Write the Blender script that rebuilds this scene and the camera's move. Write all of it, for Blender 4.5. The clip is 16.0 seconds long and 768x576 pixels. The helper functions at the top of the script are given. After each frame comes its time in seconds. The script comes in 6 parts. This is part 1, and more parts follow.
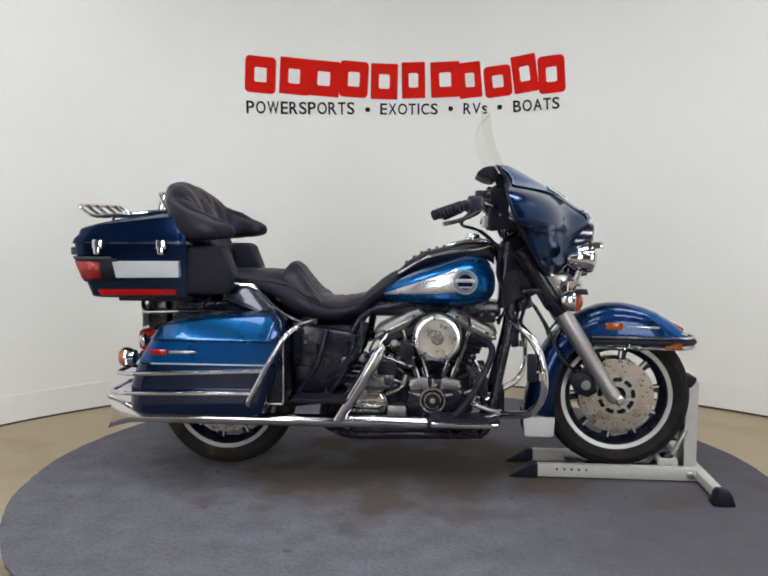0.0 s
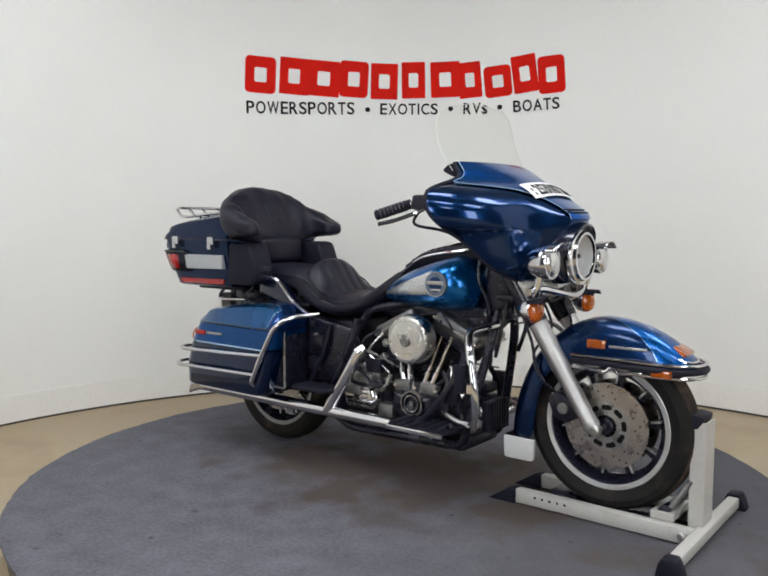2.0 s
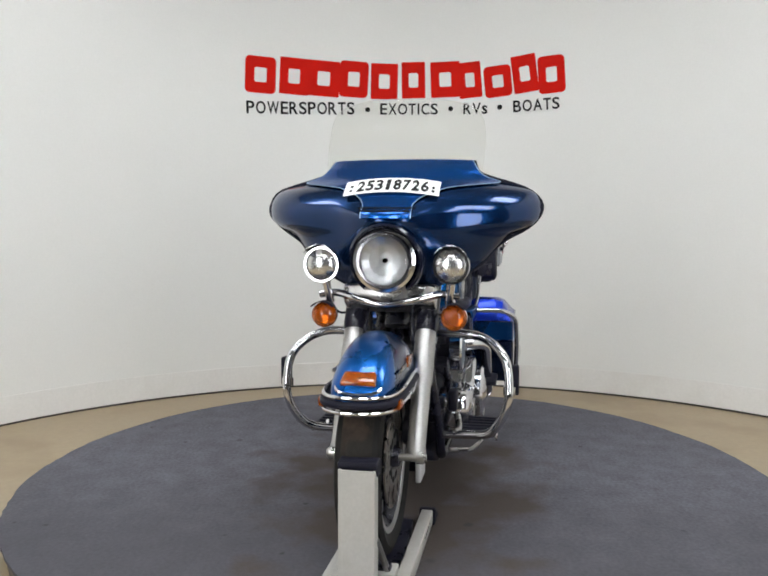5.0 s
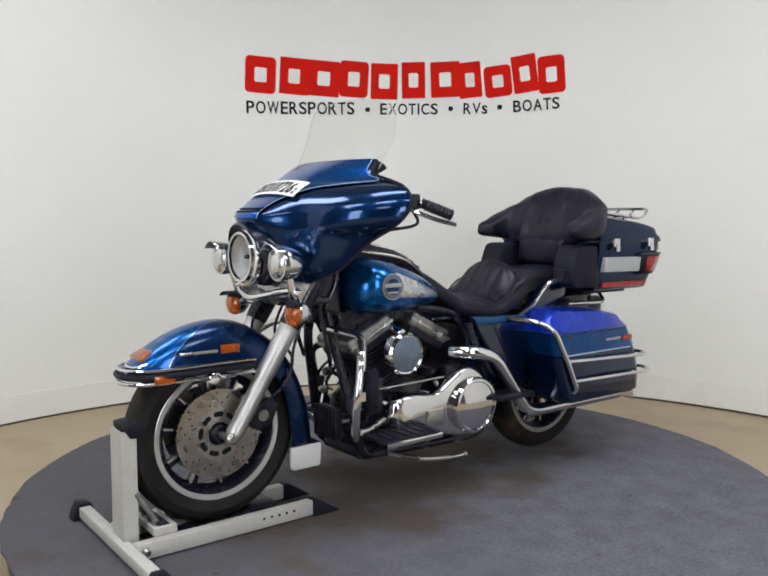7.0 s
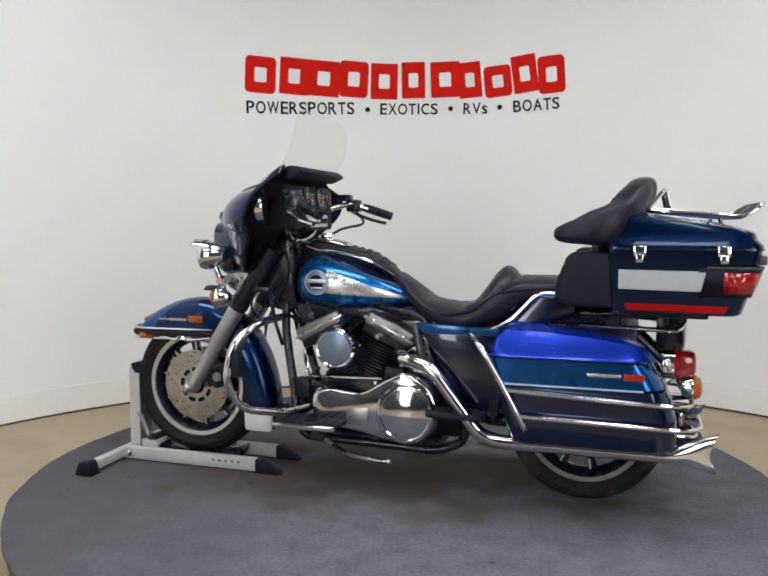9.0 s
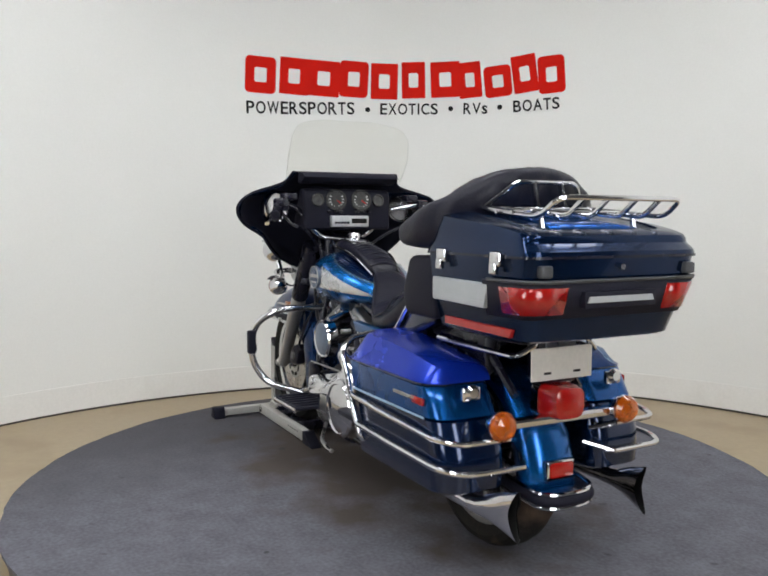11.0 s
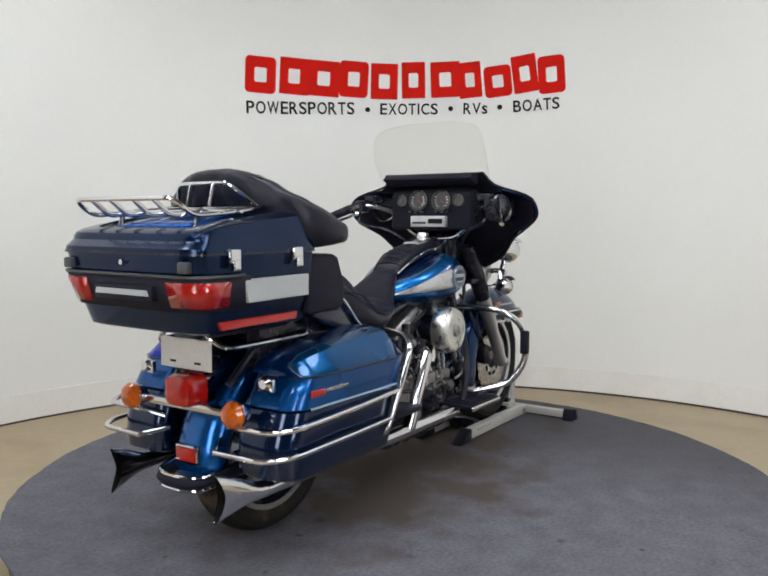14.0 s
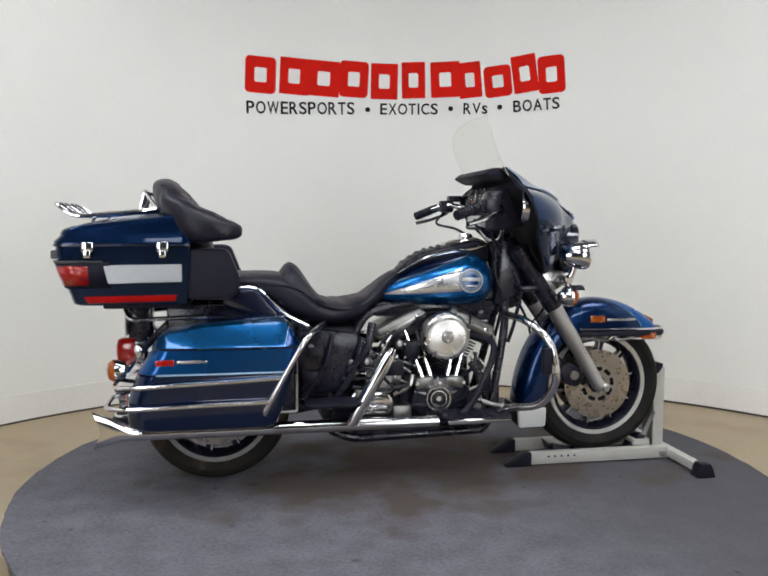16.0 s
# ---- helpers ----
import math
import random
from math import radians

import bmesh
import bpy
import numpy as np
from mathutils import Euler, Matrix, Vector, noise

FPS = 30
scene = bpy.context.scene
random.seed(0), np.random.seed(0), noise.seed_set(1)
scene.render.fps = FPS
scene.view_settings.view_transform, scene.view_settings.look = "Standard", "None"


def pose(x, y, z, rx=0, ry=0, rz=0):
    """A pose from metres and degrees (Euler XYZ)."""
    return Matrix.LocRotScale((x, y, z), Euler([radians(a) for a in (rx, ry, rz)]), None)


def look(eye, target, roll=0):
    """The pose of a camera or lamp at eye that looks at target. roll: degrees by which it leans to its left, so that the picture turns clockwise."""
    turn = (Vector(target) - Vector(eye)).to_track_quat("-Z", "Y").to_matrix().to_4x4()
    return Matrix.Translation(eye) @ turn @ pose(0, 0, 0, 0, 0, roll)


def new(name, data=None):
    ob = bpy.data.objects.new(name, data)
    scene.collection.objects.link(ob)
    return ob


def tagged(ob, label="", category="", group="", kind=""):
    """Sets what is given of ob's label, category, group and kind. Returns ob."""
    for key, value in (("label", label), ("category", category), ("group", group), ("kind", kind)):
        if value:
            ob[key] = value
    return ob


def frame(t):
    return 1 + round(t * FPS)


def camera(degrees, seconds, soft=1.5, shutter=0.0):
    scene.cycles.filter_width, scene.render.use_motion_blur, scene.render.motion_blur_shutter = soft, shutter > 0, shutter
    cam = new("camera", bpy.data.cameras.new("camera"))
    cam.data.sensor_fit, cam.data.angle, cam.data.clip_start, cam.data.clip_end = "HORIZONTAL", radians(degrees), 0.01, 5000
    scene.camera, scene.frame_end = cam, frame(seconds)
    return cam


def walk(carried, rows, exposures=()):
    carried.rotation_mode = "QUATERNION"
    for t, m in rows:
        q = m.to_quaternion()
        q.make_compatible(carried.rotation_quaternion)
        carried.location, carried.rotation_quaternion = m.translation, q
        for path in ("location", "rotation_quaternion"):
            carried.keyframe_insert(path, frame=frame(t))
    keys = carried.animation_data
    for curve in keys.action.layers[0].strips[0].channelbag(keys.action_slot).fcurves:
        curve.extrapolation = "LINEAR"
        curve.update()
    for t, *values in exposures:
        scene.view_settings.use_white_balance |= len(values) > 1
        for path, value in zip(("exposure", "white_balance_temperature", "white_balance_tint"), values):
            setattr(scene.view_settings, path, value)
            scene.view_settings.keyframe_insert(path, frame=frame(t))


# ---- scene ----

# ---------------- camera: it stands still ----------------
cam = camera(52.4, 16.0, soft=1.9)
EYE = Vector((0.0, -3.28, 1.0751))
YAW, PITCH = -0.0217, -0.08674
AIM = EYE + Vector((math.sin(YAW) * math.cos(PITCH), math.cos(YAW) * math.cos(PITCH), math.sin(PITCH)))
STILL = look(EYE, AIM, 0.15)
walk(cam, [(0.0, STILL), (16.0, STILL)])

# turntable's angle in degrees, second by second
TURN = [(0.0, 0.0), (0.5, -4.1), (1.0, -12.4), (1.5, -23.2), (2.0, -33.3), (2.5, -42.8), (3.0, -52.5), (3.5, -62.8),
        (4.0, -73.7), (4.5, -84.8), (4.7, -89.4), (5.4, -103.2), (6.1, -116.8), (6.8, -132.0), (7.0, -137.1), (7.5, -151.2), (8.0, -165.7),
        (8.2, -171.5), (8.9, -189.5), (9.6, -206.2), (10.3, -221.9), (10.5, -226.3), (11.0, -237.2), (11.5, -247.9), (12.0, -257.8), (12.5, -267.6),
        (13.0, -277.8), (13.5, -288.4), (14.0, -299.1), (14.5, -310.1), (15.0, -321.6), (15.5, -333.3), (16.0, -344.8)]
LEAN = -3.85          # the machine's heading on the table
SIDE = 0.075          # how far its middle stands off the table's axis

# ---------------- world and light ----------------
world = bpy.data.worlds.new("room_air")
scene.world = world
world.use_nodes = True
world.node_tree.nodes["Background"].inputs[0].default_value = (0.9, 0.95, 1.0, 1)
world.node_tree.nodes["Background"].inputs[1].default_value = 0.02
scene.view_settings.exposure = 0.0


# ---------------- materials ----------------
def nodes_of(name):
    m = bpy.data.materials.new(name)
    m.use_nodes = True
    nt = m.node_tree
    return m, nt, nt.nodes["Principled BSDF"]


def mat(name, col, rough=0.5, metal=0.0, vary=0.12, scale=8.0, fine=160.0, bump=0.0, rough_vary=0.1, coat=0.0, dirt=None, dirt_amount=0.0,
        spec=0.5):
    """A surface with variation at two sizes: broad blotches and fine grain, with relief from the grain."""
    m, nt, p = nodes_of(name)
    N, Lk = nt.nodes, nt.links
    co = N.new("ShaderNodeTexCoord")
    big = N.new("ShaderNodeTexNoise")
    big.inputs["Scale"].default_value = scale
    big.inputs["Detail"].default_value = 5
    small = N.new("ShaderNodeTexNoise")
    small.inputs["Scale"].default_value = fine
    small.inputs["Detail"].default_value = 3
    Lk.new(co.outputs["Object"], big.inputs["Vector"])
    Lk.new(co.outputs["Object"], small.inputs["Vector"])
    ad = N.new("ShaderNodeMath")
    ad.operation = "ADD"
    Lk.new(big.outputs["Fac"], ad.inputs[0])
    Lk.new(small.outputs["Fac"], ad.inputs[1])
    mr = N.new("ShaderNodeMapRange")
    mr.inputs["From Min"].default_value, mr.inputs["From Max"].default_value = 0.6, 1.4
    mr.inputs["To Min"].default_value, mr.inputs["To Max"].default_value = 1 - vary, 1 + vary
    Lk.new(ad.outputs[0], mr.inputs["Value"])
    mix = N.new("ShaderNodeMix")
    mix.data_type, mix.blend_type = "RGBA", "MULTIPLY"
    mix.inputs["Factor"].default_value = 1
    mix.inputs["A"].default_value = (*col, 1)
    Lk.new(mr.outputs[0], mix.inputs["B"])
    last = mix.outputs["Result"]
    if dirt:
        ramp = N.new("ShaderNodeMapRange")
        ramp.inputs["From Min"].default_value, ramp.inputs["From Max"].default_value = 0.52, 0.72
        ramp.inputs["To Max"].default_value = dirt_amount
        Lk.new(big.outputs["Fac"], ramp.inputs["Value"])
        mx = N.new("ShaderNodeMix")
        mx.data_type = "RGBA"
        mx.inputs["B"].default_value = (*dirt, 1)
        Lk.new(ramp.outputs[0], mx.inputs["Factor"])
        Lk.new(last, mx.inputs["A"])
        last = mx.outputs["Result"]
    Lk.new(last, p.inputs["Base Color"])
    rr = N.new("ShaderNodeMapRange")
    rr.inputs["From Min"].default_value, rr.inputs["From Max"].default_value = 0.3, 0.7
    rr.inputs["To Min"].default_value, rr.inputs["To Max"].default_value = max(0.02, rough * (1 - rough_vary)), min(1, rough * (1 + rough_vary))
    Lk.new(big.outputs["Fac"], rr.inputs["Value"])
    Lk.new(rr.outputs[0], p.inputs["Roughness"])
    p.inputs["Metallic"].default_value = metal
    p.inputs["Coat Weight"].default_value = coat
    p.inputs["Specular IOR Level"].default_value = spec
    p.inputs["Coat Roughness"].default_value = 0.03
    if bump:
        b = N.new("ShaderNodeBump")
        b.inputs["Strength"].default_value = bump
        b.inputs["Distance"].default_value = 0.002
        Lk.new(small.outputs["Fac"], b.inputs["Height"])
        Lk.new(b.outputs["Normal"], p.inputs["Normal"])
    return m


def glow(name, col, strength):
    m, nt, p = nodes_of(name)
    p.inputs["Base Color"].default_value = (0.8, 0.8, 0.8, 1)
    p.inputs["Emission Color"].default_value = (*col, 1)
    p.inputs["Emission Strength"].default_value = strength
    return m


def lens(name, col, rough=0.12, clear=0.6):
    """Moulded coloured plastic that lets some light in."""
    m = mat(name, col, rough, 0, 0.1, 60, 300, 0.15, 0.1, 0.6)
    m.node_tree.nodes["Principled BSDF"].inputs["Transmission Weight"].default_value = clear
    m.node_tree.nodes["Principled BSDF"].inputs["IOR"].default_value = 1.45
    return m


def thin_shield(name):
    """A thin clear sheet: light goes straight through, with a faint gloss."""
    m, nt, p = nodes_of(name)
    N, Lk = nt.nodes, nt.links
    tr, gl, mx = N.new("ShaderNodeBsdfTransparent"), N.new("ShaderNodeBsdfGlossy"), N.new("ShaderNodeMixShader")
    tr.inputs["Color"].default_value = (0.975, 0.975, 0.962, 1)
    gl.inputs["Roughness"].default_value = 0.12
    mx.inputs[0].default_value = 0.005
    Lk.new(tr.outputs[0], mx.inputs[1])
    Lk.new(gl.outputs[0], mx.inputs[2])
    Lk.new(mx.outputs[0], N["Material Output"].inputs["Surface"])
    return m


def clear_sheet(name, col, rough=0.02, ior=1.2):
    m, nt, p = nodes_of(name)
    p.inputs["Base Color"].default_value = (*col, 1)
    p.inputs["Transmission Weight"].default_value = 1
    p.inputs["Roughness"].default_value = rough
    p.inputs["IOR"].default_value = ior
    return m


M_WALL = mat("painted_wall", (0.80, 0.80, 0.775), 0.75, vary=0.03, scale=1.2, fine=90, bump=0.08)
M_BASE = mat("cove_base_vinyl", (0.80, 0.79, 0.765), 0.6, vary=0.05, scale=3, fine=60, dirt=(0.55, 0.52, 0.47), dirt_amount=0.3)
M_FLOOR = mat("tan_vinyl_floor", (0.35, 0.275, 0.175), 0.42, vary=0.10, scale=2.5, fine=40, bump=0.05, dirt=(0.22, 0.16, 0.095), dirt_amount=0.4)
M_CEIL = mat("ceiling_paint", (0.16, 0.16, 0.16), 0.9, vary=0.04, scale=3)
M_DARKWALL = mat("dark_room_paint", (0.05, 0.05, 0.055), 0.8, vary=0.1, scale=2)
M_GAP = mat("dark_gap", (0.05, 0.045, 0.04), 0.9)
M_PANEL = glow("light_panel", (0.935, 0.96, 0.985), 13.1)
M_SOFTBOX = glow("softbox_cloth", (0.935, 0.96, 0.985), 7.6)
M_RED = mat("red_sign_paint", (0.60, 0.010, 0.004), 0.7, vary=0.08, scale=14, spec=0.12)
M_INK = mat("black_sign_paint", (0.012, 0.012, 0.012), 0.6, vary=0.1, spec=0.12)
M_PLATFORM = mat("table_rim", (0.06, 0.055, 0.05), 0.7, dirt=(0.3, 0.24, 0.16), dirt_amount=0.5)

M_NAVY = mat("navy_metallic_paint", (0.0015, 0.024, 0.095), 0.22, 0.8, 0.18, 5, 900, 0.03, coat=0.6, spec=0.2)
M_AQUA = mat("aqua_metallic_paint", (0.002, 0.066, 0.21), 0.28, 0.6, 0.15, 5, 500, 0.02, coat=0.6, spec=0.3)
M_LIDLEFT = mat("left_lid_royal_blue", (0.006, 0.030, 0.36), 0.26, 0.6, 0.15, 5, 500, 0.02, coat=0.2, spec=0.2)
M_DARKBOX = mat("dark_blue_case_paint", (0.001, 0.0125, 0.050), 0.22, 0.75, 0.2, 5, 900, 0.03, coat=0.3, spec=0.2)
M_SILVER = mat("silver_stripe", (0.44, 0.46, 0.48), 0.4, 0.3, 0.08, 30, 200, 0.1)
M_CHROME = mat("chrome", (0.66, 0.66, 0.68), 0.11, 1.0, 0.06, 12, 90, 0.02, 0.6)
M_MIDNIGHT = mat("midnight_blue_paint", (0.003, 0.006, 0.024), 0.24, 0.3, 0.18, 5, 500, 0.02, coat=0.8)
M_RIM = mat("bright_rim_alloy", (0.62, 0.62, 0.61), 0.36, 0.85, 0.06, 12, 120, 0.05)
M_REFLECTOR = mat("lamp_reflector", (0.44, 0.44, 0.45), 0.34, 0.95, 0.08, 30, 120, 0.05)
M_SLIDER = mat("satin_fork_alloy", (0.49, 0.485, 0.48), 0.40, 0.95, 0.12, 14, 140, 0.08, dirt=(0.36, 0.34, 0.3), dirt_amount=0.4)
M_STEEL = mat("worn_polished_alloy", (0.46, 0.455, 0.44), 0.3, 1.0, 0.15, 14, 140, 0.1, 0.4, dirt=(0.3, 0.28, 0.25), dirt_amount=0.5)
M_DULL = mat("cast_alloy", (0.27, 0.265, 0.26), 0.4, 0.9, 0.25, 18, 120, 0.25, 0.3, dirt=(0.1, 0.09, 0.08), dirt_amount=0.7)
M_BLACK = mat("black_enamel", (0.0090, 0.0090, 0.018), 0.26, 0.0, 0.3, 12, 120, 0.08, 0.3, spec=0.45)
M_MATT = mat("black_plastic", (0.0115, 0.0115, 0.020), 0.55, 0.0, 0.25, 10, 260, 0.2, spec=0.14)
M_GREASE = mat("greasy_engine_black", (0.0155, 0.015, 0.025), 0.42, 0.3, 0.4, 16, 90, 0.35, 0.3, dirt=(0.07, 0.06, 0.05), dirt_amount=0.6, spec=0.2)
M_LEATHER = mat("black_leather", (0.0085, 0.0085, 0.017), 0.38, 0.0, 0.3, 9, 130, 0.5, 0.3, spec=0.27)
M_TYRE = mat("tyre_rubber", (0.009, 0.0088, 0.0085), 0.7, 0.0, 0.3, 9, 140, 0.3, dirt=(0.045, 0.032, 0.026), dirt_amount=0.55, spec=0.2)
M_TYREDIRTY = mat("dusty_tyre_rubber", (0.018, 0.016, 0.014), 0.8, 0.0, 0.3, 7, 140, 0.3, dirt=(0.10, 0.068, 0.050), dirt_amount=0.95, spec=0.2)
M_DISC = mat("brake_steel", (0.44, 0.405, 0.365), 0.3, 1.0, 0.15, 22, 160, 0.12, 0.3, dirt=(0.32, 0.26, 0.2), dirt_amount=0.5)
M_WHITE = mat("white_painted_metal", (0.43, 0.42, 0.395), 0.5, 0.0, 0.08, 9, 90, 0.06, dirt=(0.3, 0.27, 0.22), dirt_amount=0.35)
M_FLAP = mat("white_rubber_flap", (0.58, 0.58, 0.58), 0.5, 0, 0.06, 12)
M_AMBER = lens("amber_lens", (0.66, 0.13, 0.006))
M_SILVERED = mat("silvered_lens", (0.70, 0.70, 0.69), 0.26, 1.0, 0.1, 30, 120, 0.03)
M_BAGLOW = mat("deep_navy_paint", (0.001, 0.011, 0.048), 0.22, 0.6, 0.18, 5, 900, 0.03, coat=0.7, spec=0.3)
M_REDLENS = lens("red_lens", (0.46, 0.007, 0.005), 0.12, 0.35)
M_CLEAR = clear_sheet("lamp_glass", (0.97, 0.98, 0.98), 0.04, 1.18)
M_SHIELD = thin_shield("clear_windshield")
M_PAPER = mat("paper_label", (0.80, 0.80, 0.79), 0.6, 0, 0.03)
M_PLATE = mat("bare_plate", (0.62, 0.60, 0.57), 0.45, 0.3, 0.08, 10, 90, 0.05)
M_EMBLEM = mat("emblem_grey", (0.16, 0.20, 0.27), 0.35, 0.6, 0.2, 40)


def carpet_material():
    """Grey needle-felt: mottled pile, tyre dust, oil stains and shade painted in under the machine."""
    m = mat("grey_carpet", (0.116, 0.115, 0.134), 0.95, 0, 0.34, 9, 70, 0.8, spec=0.12)
    nt = m.node_tree
    N, Lk = nt.nodes, nt.links
    p = N["Principled BSDF"]
    src = p.inputs["Base Color"].links[0].from_socket
    co = N.new("ShaderNodeTexCoord")
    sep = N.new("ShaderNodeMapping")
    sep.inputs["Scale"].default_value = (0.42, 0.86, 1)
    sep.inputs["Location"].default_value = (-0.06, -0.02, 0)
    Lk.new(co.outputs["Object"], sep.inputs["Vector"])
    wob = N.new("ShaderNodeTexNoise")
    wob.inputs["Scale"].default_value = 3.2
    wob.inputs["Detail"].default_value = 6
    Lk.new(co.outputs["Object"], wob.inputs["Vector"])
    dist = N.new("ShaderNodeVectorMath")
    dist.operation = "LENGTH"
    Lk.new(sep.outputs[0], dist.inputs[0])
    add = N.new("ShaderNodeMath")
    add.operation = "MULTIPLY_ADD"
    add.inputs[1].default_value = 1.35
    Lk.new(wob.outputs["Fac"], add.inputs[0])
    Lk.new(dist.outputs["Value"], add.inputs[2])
    # brown patch beneath the machine: stain, with its shade put into the colour
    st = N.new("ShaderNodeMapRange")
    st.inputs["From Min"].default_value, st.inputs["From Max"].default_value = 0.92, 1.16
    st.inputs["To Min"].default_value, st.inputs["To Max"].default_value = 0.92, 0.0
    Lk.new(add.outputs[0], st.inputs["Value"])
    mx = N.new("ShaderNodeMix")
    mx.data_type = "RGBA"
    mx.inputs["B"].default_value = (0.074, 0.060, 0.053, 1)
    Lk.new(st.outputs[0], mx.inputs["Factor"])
    xyz = N.new("ShaderNodeSeparateXYZ")
    Lk.new(co.outputs["Object"], xyz.inputs[0])
    edge = N.new("ShaderNodeMath")
    edge.operation = "MULTIPLY_ADD"
    edge.inputs[1].default_value = 0.9
    Lk.new(wob.outputs["Fac"], edge.inputs[0])
    Lk.new(xyz.outputs["X"], edge.inputs[2])
    soil = N.new("ShaderNodeMapRange")
    soil.inputs["From Min"].default_value, soil.inputs["From Max"].default_value = 0.55, 1.35
    soil.inputs["To Min"].default_value, soil.inputs["To Max"].default_value = 0.0, 0.62
    Lk.new(edge.outputs[0], soil.inputs["Value"])
    worn = N.new("ShaderNodeMix")
    worn.data_type = "RGBA"
    worn.inputs["B"].default_value = (0.066, 0.064, 0.072, 1)
    Lk.new(soil.outputs[0], worn.inputs["Factor"])
    Lk.new(src, worn.inputs["A"])
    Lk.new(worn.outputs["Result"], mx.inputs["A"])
    vo = N.new("ShaderNodeTexVoronoi")
    vo.inputs["Scale"].default_value = 3.1
    vo.inputs["Randomness"].default_value = 1
    wv = N.new("ShaderNodeVectorMath")
    wv.operation = "MULTIPLY_ADD"
    wv.inputs[1].default_value = (0.12, 0.12, 0)
    Lk.new(wob.outputs["Color"], wv.inputs[0])
    Lk.new(co.outputs["Object"], wv.inputs[2])
    Lk.new(wv.outputs[0], vo.inputs["Vector"])
    sp = N.new("ShaderNodeMapRange")
    sp.inputs["From Min"].default_value, sp.inputs["From Max"].default_value = 0.035, 0.075
    sp.inputs["To Min"].default_value, sp.inputs["To Max"].default_value = 0.75, 0.0
    Lk.new(vo.outputs["Distance"], sp.inputs["Value"])
    mx2 = N.new("ShaderNodeMix")
    mx2.data_type = "RGBA"
    mx2.inputs["B"].default_value = (0.05, 0.048, 0.05, 1)
    Lk.new(sp.outputs[0], mx2.inputs["Factor"])
    Lk.new(mx.outputs["Result"], mx2.inputs["A"])
    drops = N.new("ShaderNodeTexVoronoi")
    drops.inputs["Scale"].default_value = 8.5
    Lk.new(wv.outputs[0], drops.inputs["Vector"])
    near = N.new("ShaderNodeMapRange")
    near.inputs["From Min"].default_value, near.inputs["From Max"].default_value = 0.05, 0.11
    near.inputs["To Min"].default_value, near.inputs["To Max"].default_value = 0.8, 0.0
    Lk.new(drops.outputs["Distance"], near.inputs["Value"])
    some = N.new("ShaderNodeMapRange")
    some.inputs["From Min"].default_value, some.inputs["From Max"].default_value = 0.44, 0.58
    Lk.new(wob.outputs["Fac"], some.inputs["Value"])
    both = N.new("ShaderNodeMath")
    both.operation = "MULTIPLY"
    Lk.new(near.outputs[0], both.inputs[0])
    Lk.new(some.outputs[0], both.inputs[1])
    mx3 = N.new("ShaderNodeMix")
    mx3.data_type = "RGBA"
    mx3.inputs["B"].default_value = (0.045, 0.042, 0.044, 1)
    Lk.new(both.outputs[0], mx3.inputs["Factor"])
    Lk.new(mx2.outputs["Result"], mx3.inputs["A"])
    Lk.new(mx3.outputs["Result"], p.inputs["Base Color"])
    return m


M_CARPET = carpet_material()


# ---------------- mesh helpers ----------------
def part(name, bm, material, parent=None, label="", sharp=35, flat=False):
    bmesh.ops.recalc_face_normals(bm, faces=bm.faces)
    me = bpy.data.meshes.new(name)
    bm.to_mesh(me)
    bm.free()
    me.materials.append(material)
    for poly in me.polygons:
        poly.use_smooth = not flat
    if not flat:
        me.set_sharp_from_angle(angle=radians(sharp))
    ob = new(name, me)
    if parent:
        ob.parent = parent
    return tagged(ob, label)


def join(*bms):
    out = bms[0]
    for b in bms[1:]:
        me = bpy.data.meshes.new("tmp")
        b.to_mesh(me)
        out.from_mesh(me)
        bpy.data.meshes.remove(me)
        b.free()
    return out


def box(x0, x1, y0, y1, z0, z1, bev=0.0, seg=2):
    bm = bmesh.new()
    bmesh.ops.create_cube(bm, size=1, matrix=Matrix.Translation(((x0 + x1) / 2, (y0 + y1) / 2, (z0 + z1) / 2))
                          @ Matrix.Diagonal((abs(x1 - x0), abs(y1 - y0), abs(z1 - z0), 1)))
    if bev:
        bmesh.ops.bevel(bm, geom=bm.edges[:], offset=bev, segments=seg, profile=0.5, affect="EDGES", clamp_overlap=True)
    return bm


def prism(pts, a0, a1, axis="y", bev=0.0, seg=2):
    """A slab: an outline in two axes, drawn out along the third."""
    bm = bmesh.new()

    def put(p, a):
        return {"y": (p[0], a, p[1]), "z": (p[0], p[1], a), "x": (a, p[0], p[1])}[axis]
    lo = [bm.verts.new(put(p, a0)) for p in pts]
    hi = [bm.verts.new(put(p, a1)) for p in pts]
    n = len(pts)
    bm.faces.new(lo)
    bm.faces.new(hi[::-1])
    for i in range(n):
        bm.faces.new((lo[i], hi[i], hi[(i + 1) % n], lo[(i + 1) % n]))
    bmesh.ops.recalc_face_normals(bm, faces=bm.faces)
    if bev:
        bmesh.ops.bevel(bm, geom=bm.edges[:], offset=bev, segments=seg, profile=0.5, affect="EDGES", clamp_overlap=True)
    return bm


def loft(rings, cap=True, closed=True):
    bm = bmesh.new()
    vs = [[bm.verts.new(p) for p in r] for r in rings]
    n = len(rings[0])
    for a, b in zip(vs, vs[1:]):
        for i in range(n if closed else n - 1):
            j = (i + 1) % n
            bm.faces.new((a[i], a[j], b[j], b[i]))
    if cap and closed:
        bm.faces.new(vs[0][::-1])
        bm.faces.new(vs[-1])
    return bm


